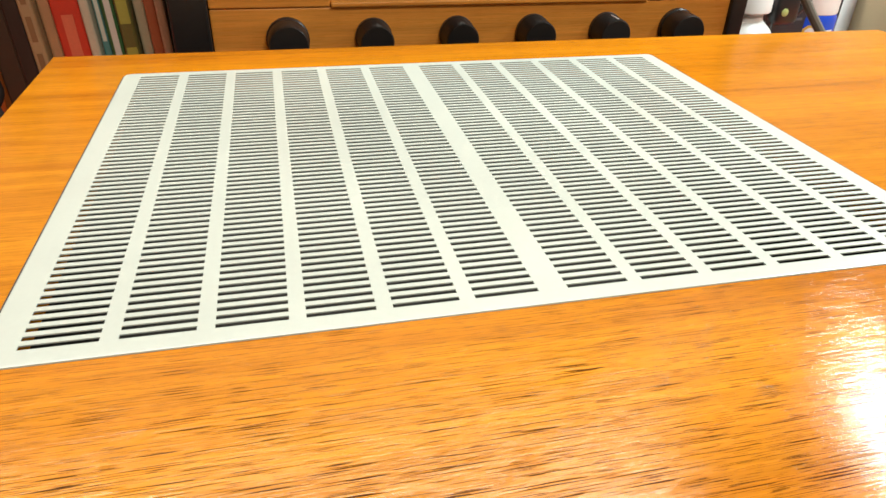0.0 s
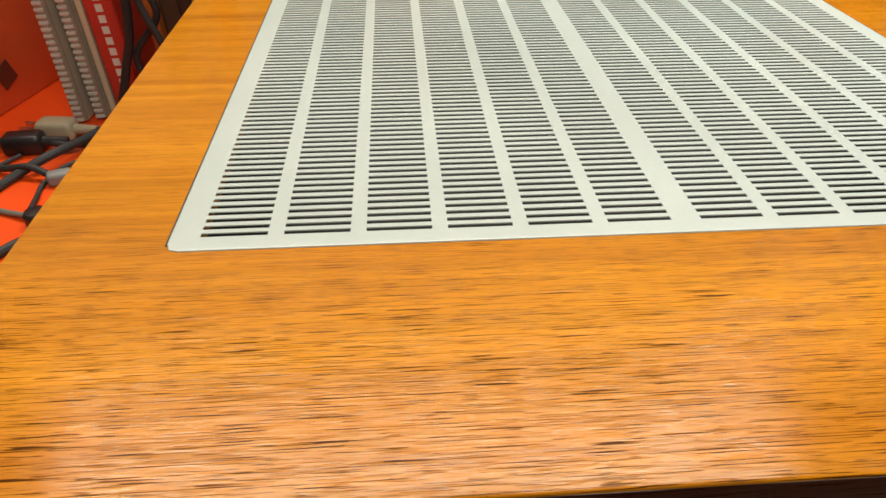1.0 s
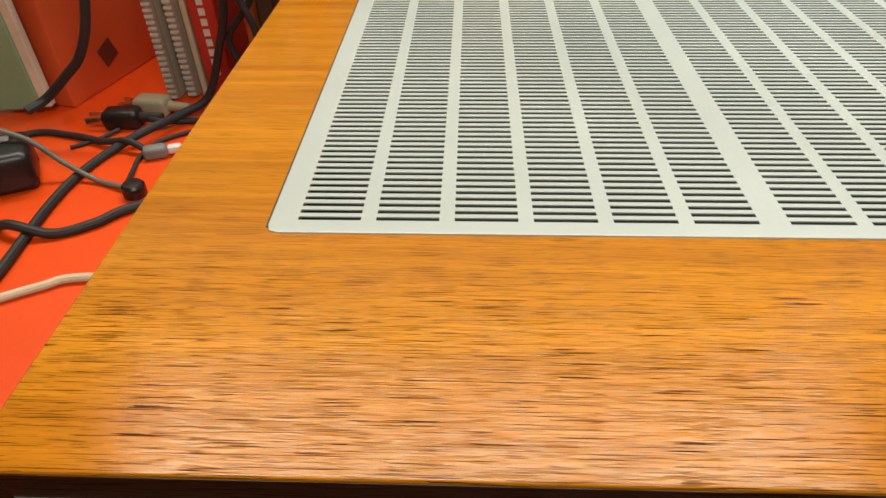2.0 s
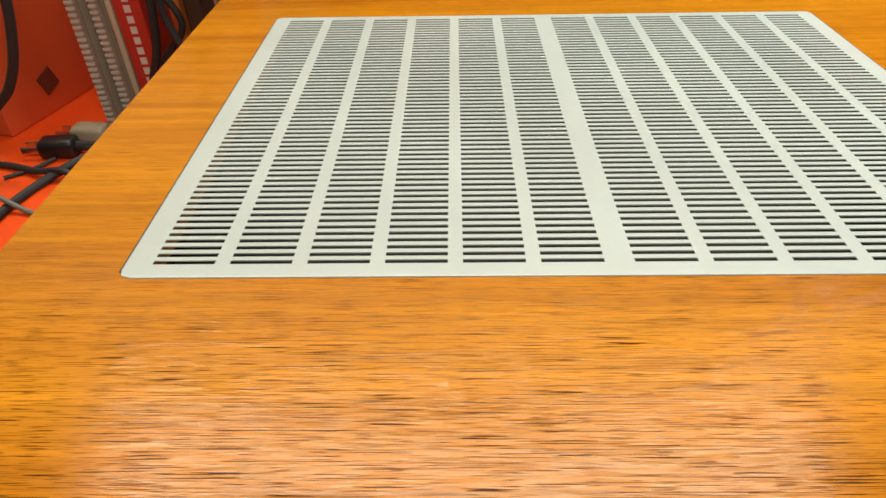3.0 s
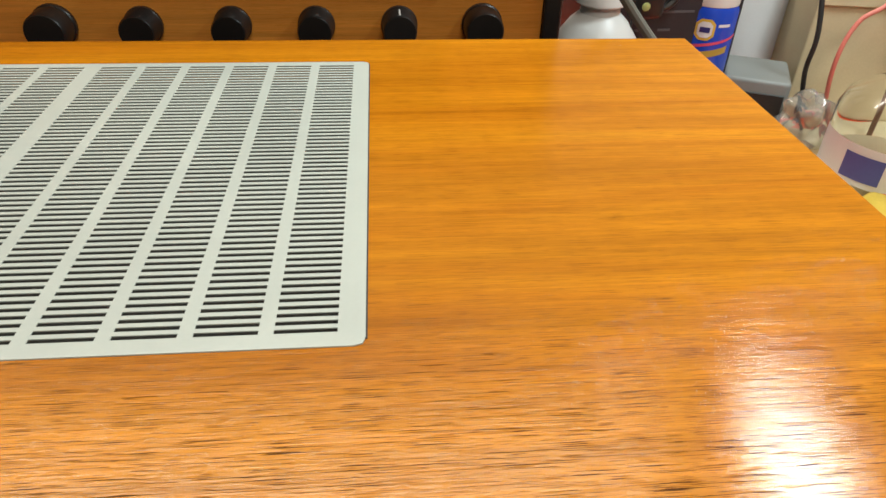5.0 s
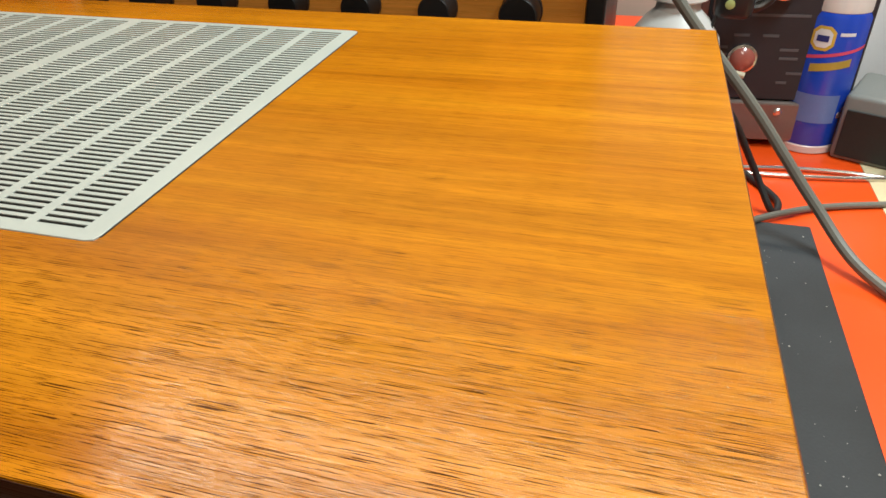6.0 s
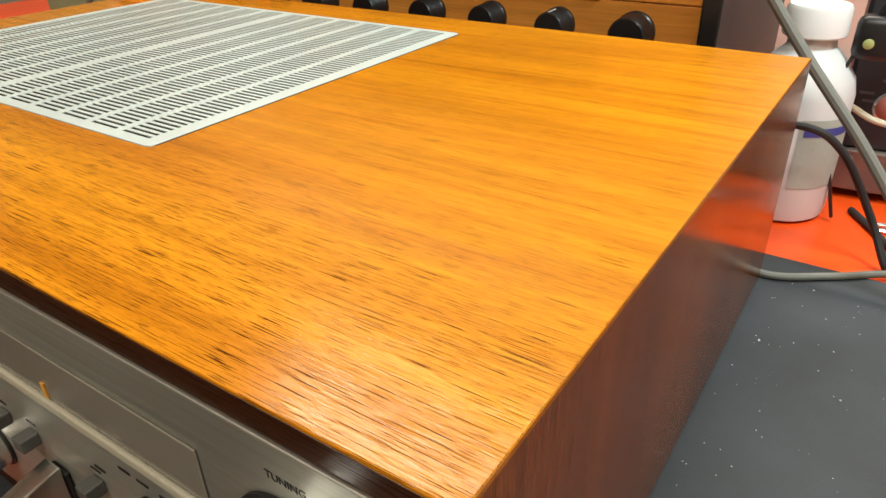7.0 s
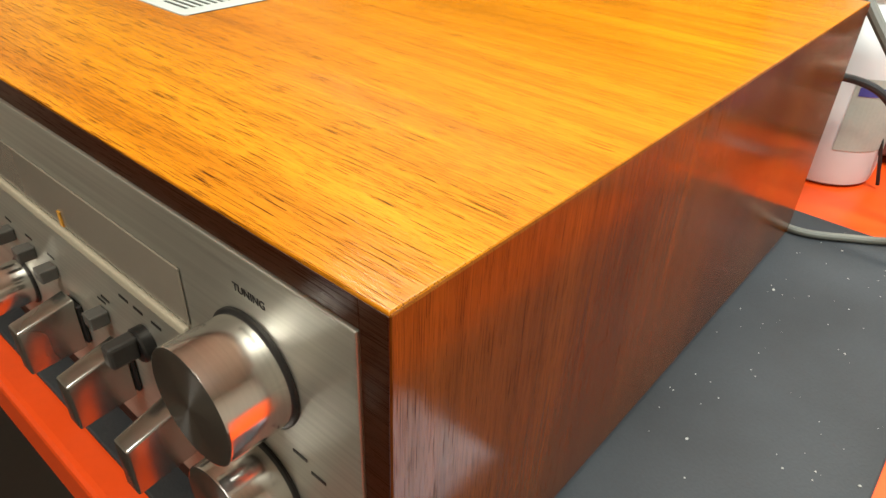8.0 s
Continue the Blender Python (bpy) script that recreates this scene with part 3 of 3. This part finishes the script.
cable([(-0.36, 0.235, T + 0.020), (-0.30, 0.262, T + 0.040), (-0.262, 0.264, T + 0.034), (-0.236, 0.262, T + 0.0140), (-0.212, 0.256, T + 0.0030), (-0.186, 0.245, T + 0.0040)], 0.0020, GREY_CABLE, "thin grey-brown cord on the bench")
cable([(-0.186, 0.250, T + 0.0060), (-0.192, 0.272, T + 0.0020), (-0.194, 0.292, T + 0.0020), (-0.186, 0.318, T + 0.0020), (-0.150, 0.345, T + 0.0020)], 0.0018, RUBBER, "thin black lead from a small connector")
cable([(-0.256, 0.305, T + 0.0020), (-0.240, 0.318, T + 0.0020), (-0.228, 0.334, T + 0.0030)], 0.0016, RUBBER, "short thin black lead by the plug")
cable([(-0.275, 0.300, T + 0.036), (-0.265, 0.313, T + 0.040), (-0.244, 0.316, T + 0.058), (-0.228, 0.316, T + 0.074), (-0.214, 0.317, T + 0.105), (-0.205, 0.320, T + 0.16), (-0.200, 0.325, T + 0.30)], 0.0036, RUBBER, "thick black cable hanging down to a black adapter")
cable([(-0.34, 0.30, T + 0.28), (-0.305, 0.335, T + 0.19), (-0.300, 0.34, T + 0.13), (-0.325, 0.33, T + 0.06)], 0.0036, GREY_CABLE, "dark grey cable hanging in front of the green book")
cable([(-0.30, 0.088, T + 0.0028), (-0.235, 0.116, T + 0.0028), (-0.195, 0.138, T + 0.0028), (-0.174, 0.147, T + 0.0028), (-0.10, 0.150, T + 0.0028)], 0.0028, IVORY_CABLE, "ivory twin cord on the red bench")
cable([(-0.105, 0.368, T + 0.20), (-0.120, 0.362, T + 0.12), (-0.108, 0.360, T + 0.07), (-0.125, 0.365, T + 0.02), (-0.09, 0.35, T + 0.0028)], 0.0028, RUBBER, "tangled black lead in front of the books")
cable([(-0.128, 0.374, T + 0.22), (-0.138, 0.376, T + 0.15), (-0.112, 0.374, T + 0.10), (-0.135, 0.372, T + 0.06), (-0.10, 0.37, T + 0.0028)], 0.0028, RUBBER, "tangled black lead in front of the books")
cable([(-0.213, 0.346, T + 0.008), (-0.195, 0.343, T + 0.006), (-0.175, 0.350, T + 0.0026), (-0.12, 0.352, T + 0.0026)], 0.0026, RUBBER, "black cord of a mains plug")


def mains_plug(place, turn, material, label):
    ob = thing("mains_plug", place, label, "plug", turn=turn)
    part("body", box(-0.018, 0.012, -0.009, 0.009, 0, 0.016, 0.004, 3), material, ob, smooth=True)
    part("strain_relief", lathe([(0.0045, 0.0), (0.0030, 0.018)], 16, "Y", (0, 0, 0)), material, ob)
    ob.children[-1].matrix_local = pose(0.012, 0, 0.008, 0, 0, 90)
    for s in (-0.005, 0.005):
        part("pin", box(-0.032, -0.018, s - 0.001, s + 0.001, 0.005, 0.011, 0.0004, 1), CHROME, ob, "metal pin")
    return ob


mains_plug((-0.225, 0.345, T), 4, BLACK, "black mains plug lying on the bench")
mains_plug((-0.208, 0.368, T), -6, plain("beige_plug", (0.42, 0.36, 0.24), 0.5), "beige mains plug beside a black one")
conn = thing("round_connector", (-0.178, 0.241, T), "small round black connector by the receiver", "connector", turn=-25)
part("body", lathe([(0.0072, 0.0), (0.0082, 0.0015), (0.0082, 0.0085), (0.0066, 0.0105), (0.003, 0.011)], 28), BLACK, conn, smooth=True)
lamp_plug = thing("inline_plug", (-0.178, 0.296, T), "grey inline plug with a white tip", "plug", turn=20)
part("body", box(-0.014, 0.004, -0.0055, 0.0055, 0, 0.010, 0.003, 3), GREY_BOX, lamp_plug, smooth=True)
part("tip", box(0.0042, 0.015, -0.0035, 0.0035, 0.002, 0.0085, 0.002, 3), WHITE_PLASTIC, lamp_plug, "white plastic tip", True)

adapter = thing("power_adapter", (-0.288, 0.252, T), "black power adapter with pale glint patches on top", "adapter", turn=28)
part("body", box(-0.050, 0.032, -0.022, 0.022, 0, 0.030, 0.006, 3), BLACK, adapter, smooth=True)
# Two pale plates put glints on the adapter's black top.
part("label_plate", box(-0.004, 0.014, -0.014, -0.005, 0.0301, 0.0305), WHITE_CARD, adapter, "pale patch painted as a glint")
part("label_plate", box(-0.002, 0.020, 0.004, 0.013, 0.0301, 0.0305), GREY_BOX, adapter, "grey patch painted as a glint")

# ---------------------------------------------------------------- behind and beside the receiver's far corner
bottle = thing("white_bottle", (0.486, 0.405, T), "milky white plastic bottle with a ribbed screw cap", "bottle")
part("body", lathe([(0.030, 0.0), (0.0345, 0.003), (0.0355, 0.010), (0.0355, 0.095), (0.033, 0.106), (0.024, 0.119), (0.0165, 0.126), (0.0155, 0.133)], 48), MILKY, bottle, "translucent body", True)
part("cap", lathe([(0.0205, 0.1335), (0.0212, 0.1345), (0.0208, 0.152), (0.0195, 0.1545), (0.012, 0.1550)], 72, flute=0.012), WHITE_PLASTIC, bottle, "white screw cap", True)
lab = bmesh.new()
ring0, ring1 = [], []
for i in range(15):
    a = radians(-75 + 5 * i)
    ring0.append(lab.verts.new((0.0359 * math.cos(a), 0.0359 * math.sin(a), 0.030)))
    ring1.append(lab.verts.new((0.0359 * math.cos(a), 0.0359 * math.sin(a), 0.082)))
for i in range(14):
    lab.faces.new((ring0[i], ring0[i + 1], ring1[i + 1], ring1[i]))
lb = part("label", lab, plain("pale_green_label", (0.40, 0.44, 0.38), 0.5), bottle, "pale green paper label")
bar = bmesh.new()
for z0, z1 in ((0.070, 0.076),):
    r0 = [bar.verts.new((0.0362 * math.cos(radians(-70 + 5 * i)), 0.0362 * math.sin(radians(-70 + 5 * i)), z0)) for i in range(13)]
    r1 = [bar.verts.new((0.0362 * math.cos(radians(-70 + 5 * i)), 0.0362 * math.sin(radians(-70 + 5 * i)), z1)) for i in range(13)]
    for i in range(12):
        bar.faces.new((r0[i], r0[i + 1], r1[i + 1], r1[i]))
part("label_bar", bar, plain("blue_print", (0.05, 0.06, 0.28), 0.5), lb, "blue bar")

# black test instrument
amp = thing("test_instrument", (0.5745, 0.452, T), "black bench instrument with a red jewel lamp and metal foot rail", "instrument", turn=4)
part("case", box(-0.062, 0.062, 0.004, 0.16, 0.006, 0.215, 0.003, 2), plain("dark_case_paint", (0.022, 0.021, 0.026), 0.45, vary=0.15), amp)
part("front_panel", box(-0.060, 0.060, 0, 0.0036, 0.043, 0.212, 0.0008, 1), plain("black_panel_paint", (0.020, 0.019, 0.024), 0.5, vary=0.2), amp, "black front panel")
part("foot_rail", box(-0.060, 0.060, -0.004, 0.0034, 0.008, 0.042, 0.002, 2), plain("brown_grey_metal", (0.22, 0.17, 0.15), 0.35, 0.6), amp, "brownish metal rail")
for sx in (-0.048, 0.006, 0.052):
    part("screw", lathe([(0.0034, 0), (0.0034, 0.001), (0.002, 0.0022)], 16, "Y", (sx, -0.004, 0.034)), CHROME, amp, "bright screw head", True)
jw = part("jewel_lamp", lathe([(0.0098, 0), (0.0098, 0.003), (0.007, 0.006), (0.003, 0.0072)], 24, "Y", (-0.0305, 0, 0.077)), plain("dull_red_lens", (0.36, 0.10, 0.075), 0.25, coat=0.5), amp, "dull red jewel lamp", True)
part("bezel", lathe([(0.0118, 0), (0.0118, 0.0018), (0.0100, 0.0026)], 28, "Y", (-0.0305, 0, 0.077)), CHROME, jw, "metal bezel", True)
part("dial_knob", lathe([(0.0125, 0), (0.0125, 0.009), (0.0112, 0.011), (0.004, 0.0112)], 40, "Y", (-0.012, 0, 0.137)), TURNED, amp, "silver dial knob", True)
for ux, uz, uw in ((-0.008, 0.112, 0.022), (-0.034, 0.096, 0.006), (-0.012, 0.096, 0.006), (-0.048, 0.086, 0.005), (0.004, 0.085, 0.007), (0.005, 0.078, 0.007), (0.012, 0.066, 0.006), (0.004, 0.058, 0.004), (-0.046, 0.080, 0.004)):
    part("lettering", box(ux - uw, ux + uw, -0.0004, -0.0001, uz - 0.0011, uz + 0.0011), plain("faded_print", (0.09, 0.085, 0.09), 0.6), amp, "faded printed line")
lev = part("lever", tube([(-0.066, -0.004, 0.080), (-0.055, -0.012, 0.077), (-0.042, -0.018, 0.072), (-0.030, -0.020, 0.0695)], 0.0024), plain("ivory_lever", (0.60, 0.53, 0.38), 0.4), amp, "ivory lever", True)

# blue spray can
can = thing("spray_can", (0.6115, 0.470, T), "blue spray can with white cap and yellow badge", "spray can")
part("body", lathe([(0.0235, 0.004), (0.0252, 0.008), (0.0252, 0.112), (0.0235, 0.116)], 48), plain("blue_can_paint", (0.010, 0.060, 0.50), 0.25, coat=0.4, vary=0.08), can, "blue painted body", True)
part("rim", lathe([(0.0245, 0.0), (0.0258, 0.001), (0.0258, 0.0065), (0.0245, 0.0078)], 48), plain("pink_white_rim", (0.62, 0.50, 0.46), 0.3), can, "pale rolled rim", True)
part("cap", lathe([(0.0236, 0.1163), (0.0240, 0.118), (0.0232, 0.165), (0.0215, 0.169), (0.010, 0.170)], 48), WHITE_PLASTIC, can, "white plastic cap", True)


def wrap(r, a0, a1, z_of, h, n=14):
    """A thin band on the can from angle a0 to a1; z_of gives its height along the way."""
    g = bmesh.new()
    lo, hi = [], []
    for i in range(n + 1):
        a = radians(a0 + (a1 - a0) * i / n)
        zc, hh = z_of(i / n), h(i / n) if callable(h) else h
        lo.append(g.verts.new((r * math.cos(a), r * math.sin(a), zc - hh)))
        hi.append(g.verts.new((r * math.cos(a), r * math.sin(a), zc + hh)))
    for i in range(n):
        g.faces.new((lo[i], lo[i + 1], hi[i + 1], hi[i]))
    return g


YEL = plain("yellow_print", (0.75, 0.50, 0.06), 0.35)
bd = part("badge", wrap(0.0254, -138, -98, lambda t: 0.097, lambda t: 0.0095 * min(1, 0.55 + 1.8 * min(t, 1 - t))), YEL, can, "yellow six-sided badge")
part("badge_field", wrap(0.0256, -133, -103, lambda t: 0.097, lambda t: 0.0072 * min(1, 0.55 + 1.8 * min(t, 1 - t))), WHITE_CARD, bd, "white field of the badge")
part("badge_bar", wrap(0.0258, -128, -108, lambda t: 0.097, 0.0024), plain("dark_blue_print", (0.03, 0.04, 0.2), 0.4), bd)
part("stripe", wrap(0.0254, -150, -20, lambda t: 0.080 + 0.012 * t, 0.0013, 24), plain("pink_stripe", (0.75, 0.08, 0.16), 0.4), can, "pink slanting stripe")
part("title_bar", wrap(0.0254, -128, -60, lambda t: 0.073 + 0.006 * t, 0.0032, 18), plain("gold_print", (0.48, 0.33, 0.05), 0.4), can, "gold lettering block")
part("text_block", wrap(0.0254, -140, -60, lambda t: 0.040, 0.012, 18), plain("pale_blue_print", (0.13, 0.20, 0.45), 0.4), can, "pale blue small print block")
part("text_bar", wrap(0.0254, -92, -66, lambda t: 0.101, 0.0013), WHITE_CARD, can, "white printed line")

# black clip lead hanging by the bottle
clip = thing("clip_lead", (0.524, 0.405, T + 0.120), "black plastic clip with a greenish dot hanging on a lead", "clip")
part("body", box(-0.013, 0.014, -0.008, 0.008, 0.0, 0.030, 0.006, 3), BLACK, clip, smooth=True)
part("dot", lathe([(0.0034, 0), (0.0034, 0.0008), (0.002, 0.0014)], 20, "Y", (-0.003, -0.0078, 0.012)), plain("yellow_green_dot", (0.42, 0.46, 0.16), 0.4), clip, "yellow-green dot", True)
part("coil", tube([(0.014 + 0.015 * math.cos(a * 0.7), -0.006 + 0.0016 * a, 0.024 + 0.017 * math.sin(a * 0.7)) for a in range(20)], 0.0034, 4), BLACK, clip, "coiled black lead", True)
part("lead", tube([(0.004, 0, 0.028), (0.010, 0.004, 0.06), (-0.01, 0.02, 0.12), (-0.02, 0.06, 0.20)], 0.0028), BLACK, clip, smooth=True)
part("lead", tube([(-0.010, -0.004, 0.004), (-0.016, -0.010, -0.02), (-0.012, -0.012, -0.055), (-0.004, -0.010, -0.085), (0.004, -0.008, -0.1165)], 0.0013), BLACK, clip, smooth=True)

cable([(0.399, 0.325, 0.12), (0.442, 0.325, 0.055), (0.488, 0.322, -0.004), (0.539, 0.312, -0.060), (0.584, 0.292, -0.113), (0.616, 0.255, T + 0.0075), (0.664, 0.20, T + 0.0036), (0.744, 0.16, T + 0.0036)], 0.0036, GREY_CABLE, "thick grey cable running down over the bench")
cable([(0.444, 0.315, -0.060), (0.499, 0.325, -0.055), (0.526, 0.338, -0.072), (0.552, 0.345, -0.115), (0.57, 0.334, T + 0.0028), (0.576, 0.350, T + 0.0028), (0.56, 0.385, T + 0.0028), (0.539, 0.42, T + 0.0028)], 0.0026, RUBBER, "black cable looping down to the red bench")
cable([(0.464, 0.30, T + 0.0026), (0.504, 0.282, T + 0.0056), (0.539, 0.300, T + 0.0056), (0.571, 0.324, T + 0.0050), (0.615, 0.350, T + 0.0028), (0.704, 0.375, T + 0.0028)], 0.0025, GREY_CABLE, "grey cord lying over the edge of the mat")

tw = thing("tweezers", (0.606, 0.402, T), "bright metal tweezers lying on the red bench", "tweezers", turn=4)
part("arm", tube([(-0.050, -0.004, 0.0020), (-0.01, -0.006, 0.0022), (0.03, -0.004, 0.0022), (0.060, 0.0, 0.0022)], 0.0019), CHROME, tw, smooth=True)
part("arm", tube([(-0.050, 0.005, 0.0020), (-0.01, 0.008, 0.0022), (0.03, 0.006, 0.0022), (0.060, 0.001, 0.0022)], 0.0019), CHROME, tw, smooth=True)

# jar, boxes and leads at the right end of the bench
jar = thing("clear_jar", (0.734, 0.338, T + 0.0008), "clear plastic jar with a white and blue paper label", "jar")
part("wall", lathe([(0.046, 0.0), (0.050, 0.003), (0.0505, 0.010), (0.0505, 0.062), (0.046, 0.074), (0.034, 0.084), (0.024, 0.089), (0.022, 0.095)], 48), JAR_CLEAR, jar, "clear bulging wall", True)
part("contents", lathe([(0.046, 0.0035), (0.0475, 0.008), (0.0475, 0.020), (0.044, 0.022)], 40), plain("beige_contents", (0.50, 0.44, 0.30), 0.7), jar, "beige contents", True)
jl = part("label", wrap(0.0509, 150, 330, lambda t: 0.028, 0.017, 40), WHITE_CARD, jar, "white paper label")
part("label_patch", wrap(0.0512, 196, 232, lambda t: 0.027, 0.011, 14), plain("blue_label_print", (0.08, 0.10, 0.36), 0.5), jl, "blue printed patch")
part("label_bar", wrap(0.0512, 246, 252, lambda t: 0.027, 0.009, 4), plain("grey_label_print", (0.10, 0.10, 0.16), 0.5), jl)
part("lid", lathe([(0.0225, 0.0955), (0.0235, 0.097), (0.0230, 0.110), (0.021, 0.1125), (0.01, 0.113)], 40), WHITE_PLASTIC, jar, "white screw lid", True)

gbx = thing("grey_supply_box", (0.664, 0.452, T), "grey plastic supply box with a dark front", "box", turn=-24)
part("case", box(-0.030, 0.030, -0.024, 0.042, 0, 0.056, 0.004, 3), GREY_BOX, gbx, smooth=True)
part("front", box(-0.026, 0.026, -0.0255, -0.0242, 0.004, 0.044, 0.0006, 1), STEEL_DARK, gbx, "dark recessed front")
wb = thing("white_box", (0.704, 0.560, T), "plain white cardboard box behind the jar", "box", turn=8)
part("carton", box(-0.075, 0.045, -0.03, 0.10, 0, 0.17, 0.0015, 2), WHITE_CARD, wb)
tb = thing("cardboard_box", (0.819, 0.505, T), "tan cardboard box with open flap", "box", turn=-10)
part("carton", box(-0.10, 0.16, -0.06, 0.16, 0, 0.19, 0.002, 2), CARD, tb)
part("flap", box(-0.098, 0.158, -0.0635, -0.0605, 0.115, 0.185, 0.0008, 1), CARD, tb, "folded flap")
bag = bmesh.new()
bmesh.ops.create_icosphere(bag, subdivisions=4, radius=1)
shape = random.Random(11)
folds = [(Vector((shape.gauss(0, 1), shape.gauss(0, 1), shape.gauss(0, 1))), shape.uniform(2, 6), shape.uniform(0, 6)) for _ in range(9)]
for v in bag.verts:
    lump = 1 + 0.07 * sum(math.sin(f * d.normalized().dot(v.co) * 2 + p) for d, f, p in folds)
    v.co = Vector((v.co.x * 0.020, v.co.y * 0.030, max(v.co.z, -0.9) * 0.026)) * lump
for v in bag.verts:
    v.co = v.co + Vector((0.692, 0.402, T + 0.0270))
for v in bag.verts:
    v.co.z = max(v.co.z, T + 0.0009)
BAG = clear("clear_bag_film", (0.72, 0.72, 0.68), 0.15, 0.85, 1.06)
BAG.node_tree.nodes["Principled BSDF"].inputs["Coat Weight"].default_value = 0.8
tagged(part("plastic_bag", bag, BAG, None, "", True), "crumpled clear plastic bag beside the jar", "bag")
pk = thing("yellow_packet", (0.700, 0.276, T + 0.0009), "crumpled yellow packet lying on the paper", "packet", turn=30)
part("wrapper", box(-0.030, 0.034, -0.022, 0.022, 0, 0.012, 0.005, 3), plain("yellow_film", (0.66, 0.46, 0.06), 0.3, vary=0.2, bump=0.4), pk, smooth=True)
part("stripe", box(0.012, 0.024, -0.0224, 0.0224, 0.0035, 0.0122, 0.004, 2), plain("red_film", (0.60, 0.06, 0.02), 0.35), pk, "red stripe")
pp = tagged(part("paper_sheet", box(0.650, 0.86, 0.17, 0.446, T, T + 0.0008), plain("cream_paper", (0.66, 0.55, 0.34), 0.75), None), "cream paper sheet lying on the bench", "paper")
cable([(0.680, 0.445, 0.10), (0.684, 0.435, 0.02), (0.690, 0.420, -0.045), (0.694, 0.425, -0.085), (0.716, 0.436, T + 0.0035)], 0.0022, RUBBER, "black test lead hanging beside the jar")
cable([(0.804, 0.42, 0.08), (0.749, 0.415, -0.01), (0.72, 0.415, -0.035), (0.709, 0.41, -0.075), (0.724, 0.415, T + 0.0024)], 0.0020, plain("pink_red_lead", (0.62, 0.16, 0.12), 0.45), "faded red test lead hanging beside the jar")
cable([(0.844, 0.44, 0.10), (0.789, 0.42, 0.02), (0.776, 0.41, -0.04), (0.774, 0.41, T + 0.0024)], 0.0020, plain("brown_lead", (0.20, 0.10, 0.06), 0.5), "brown lead with a red tip", "cable")
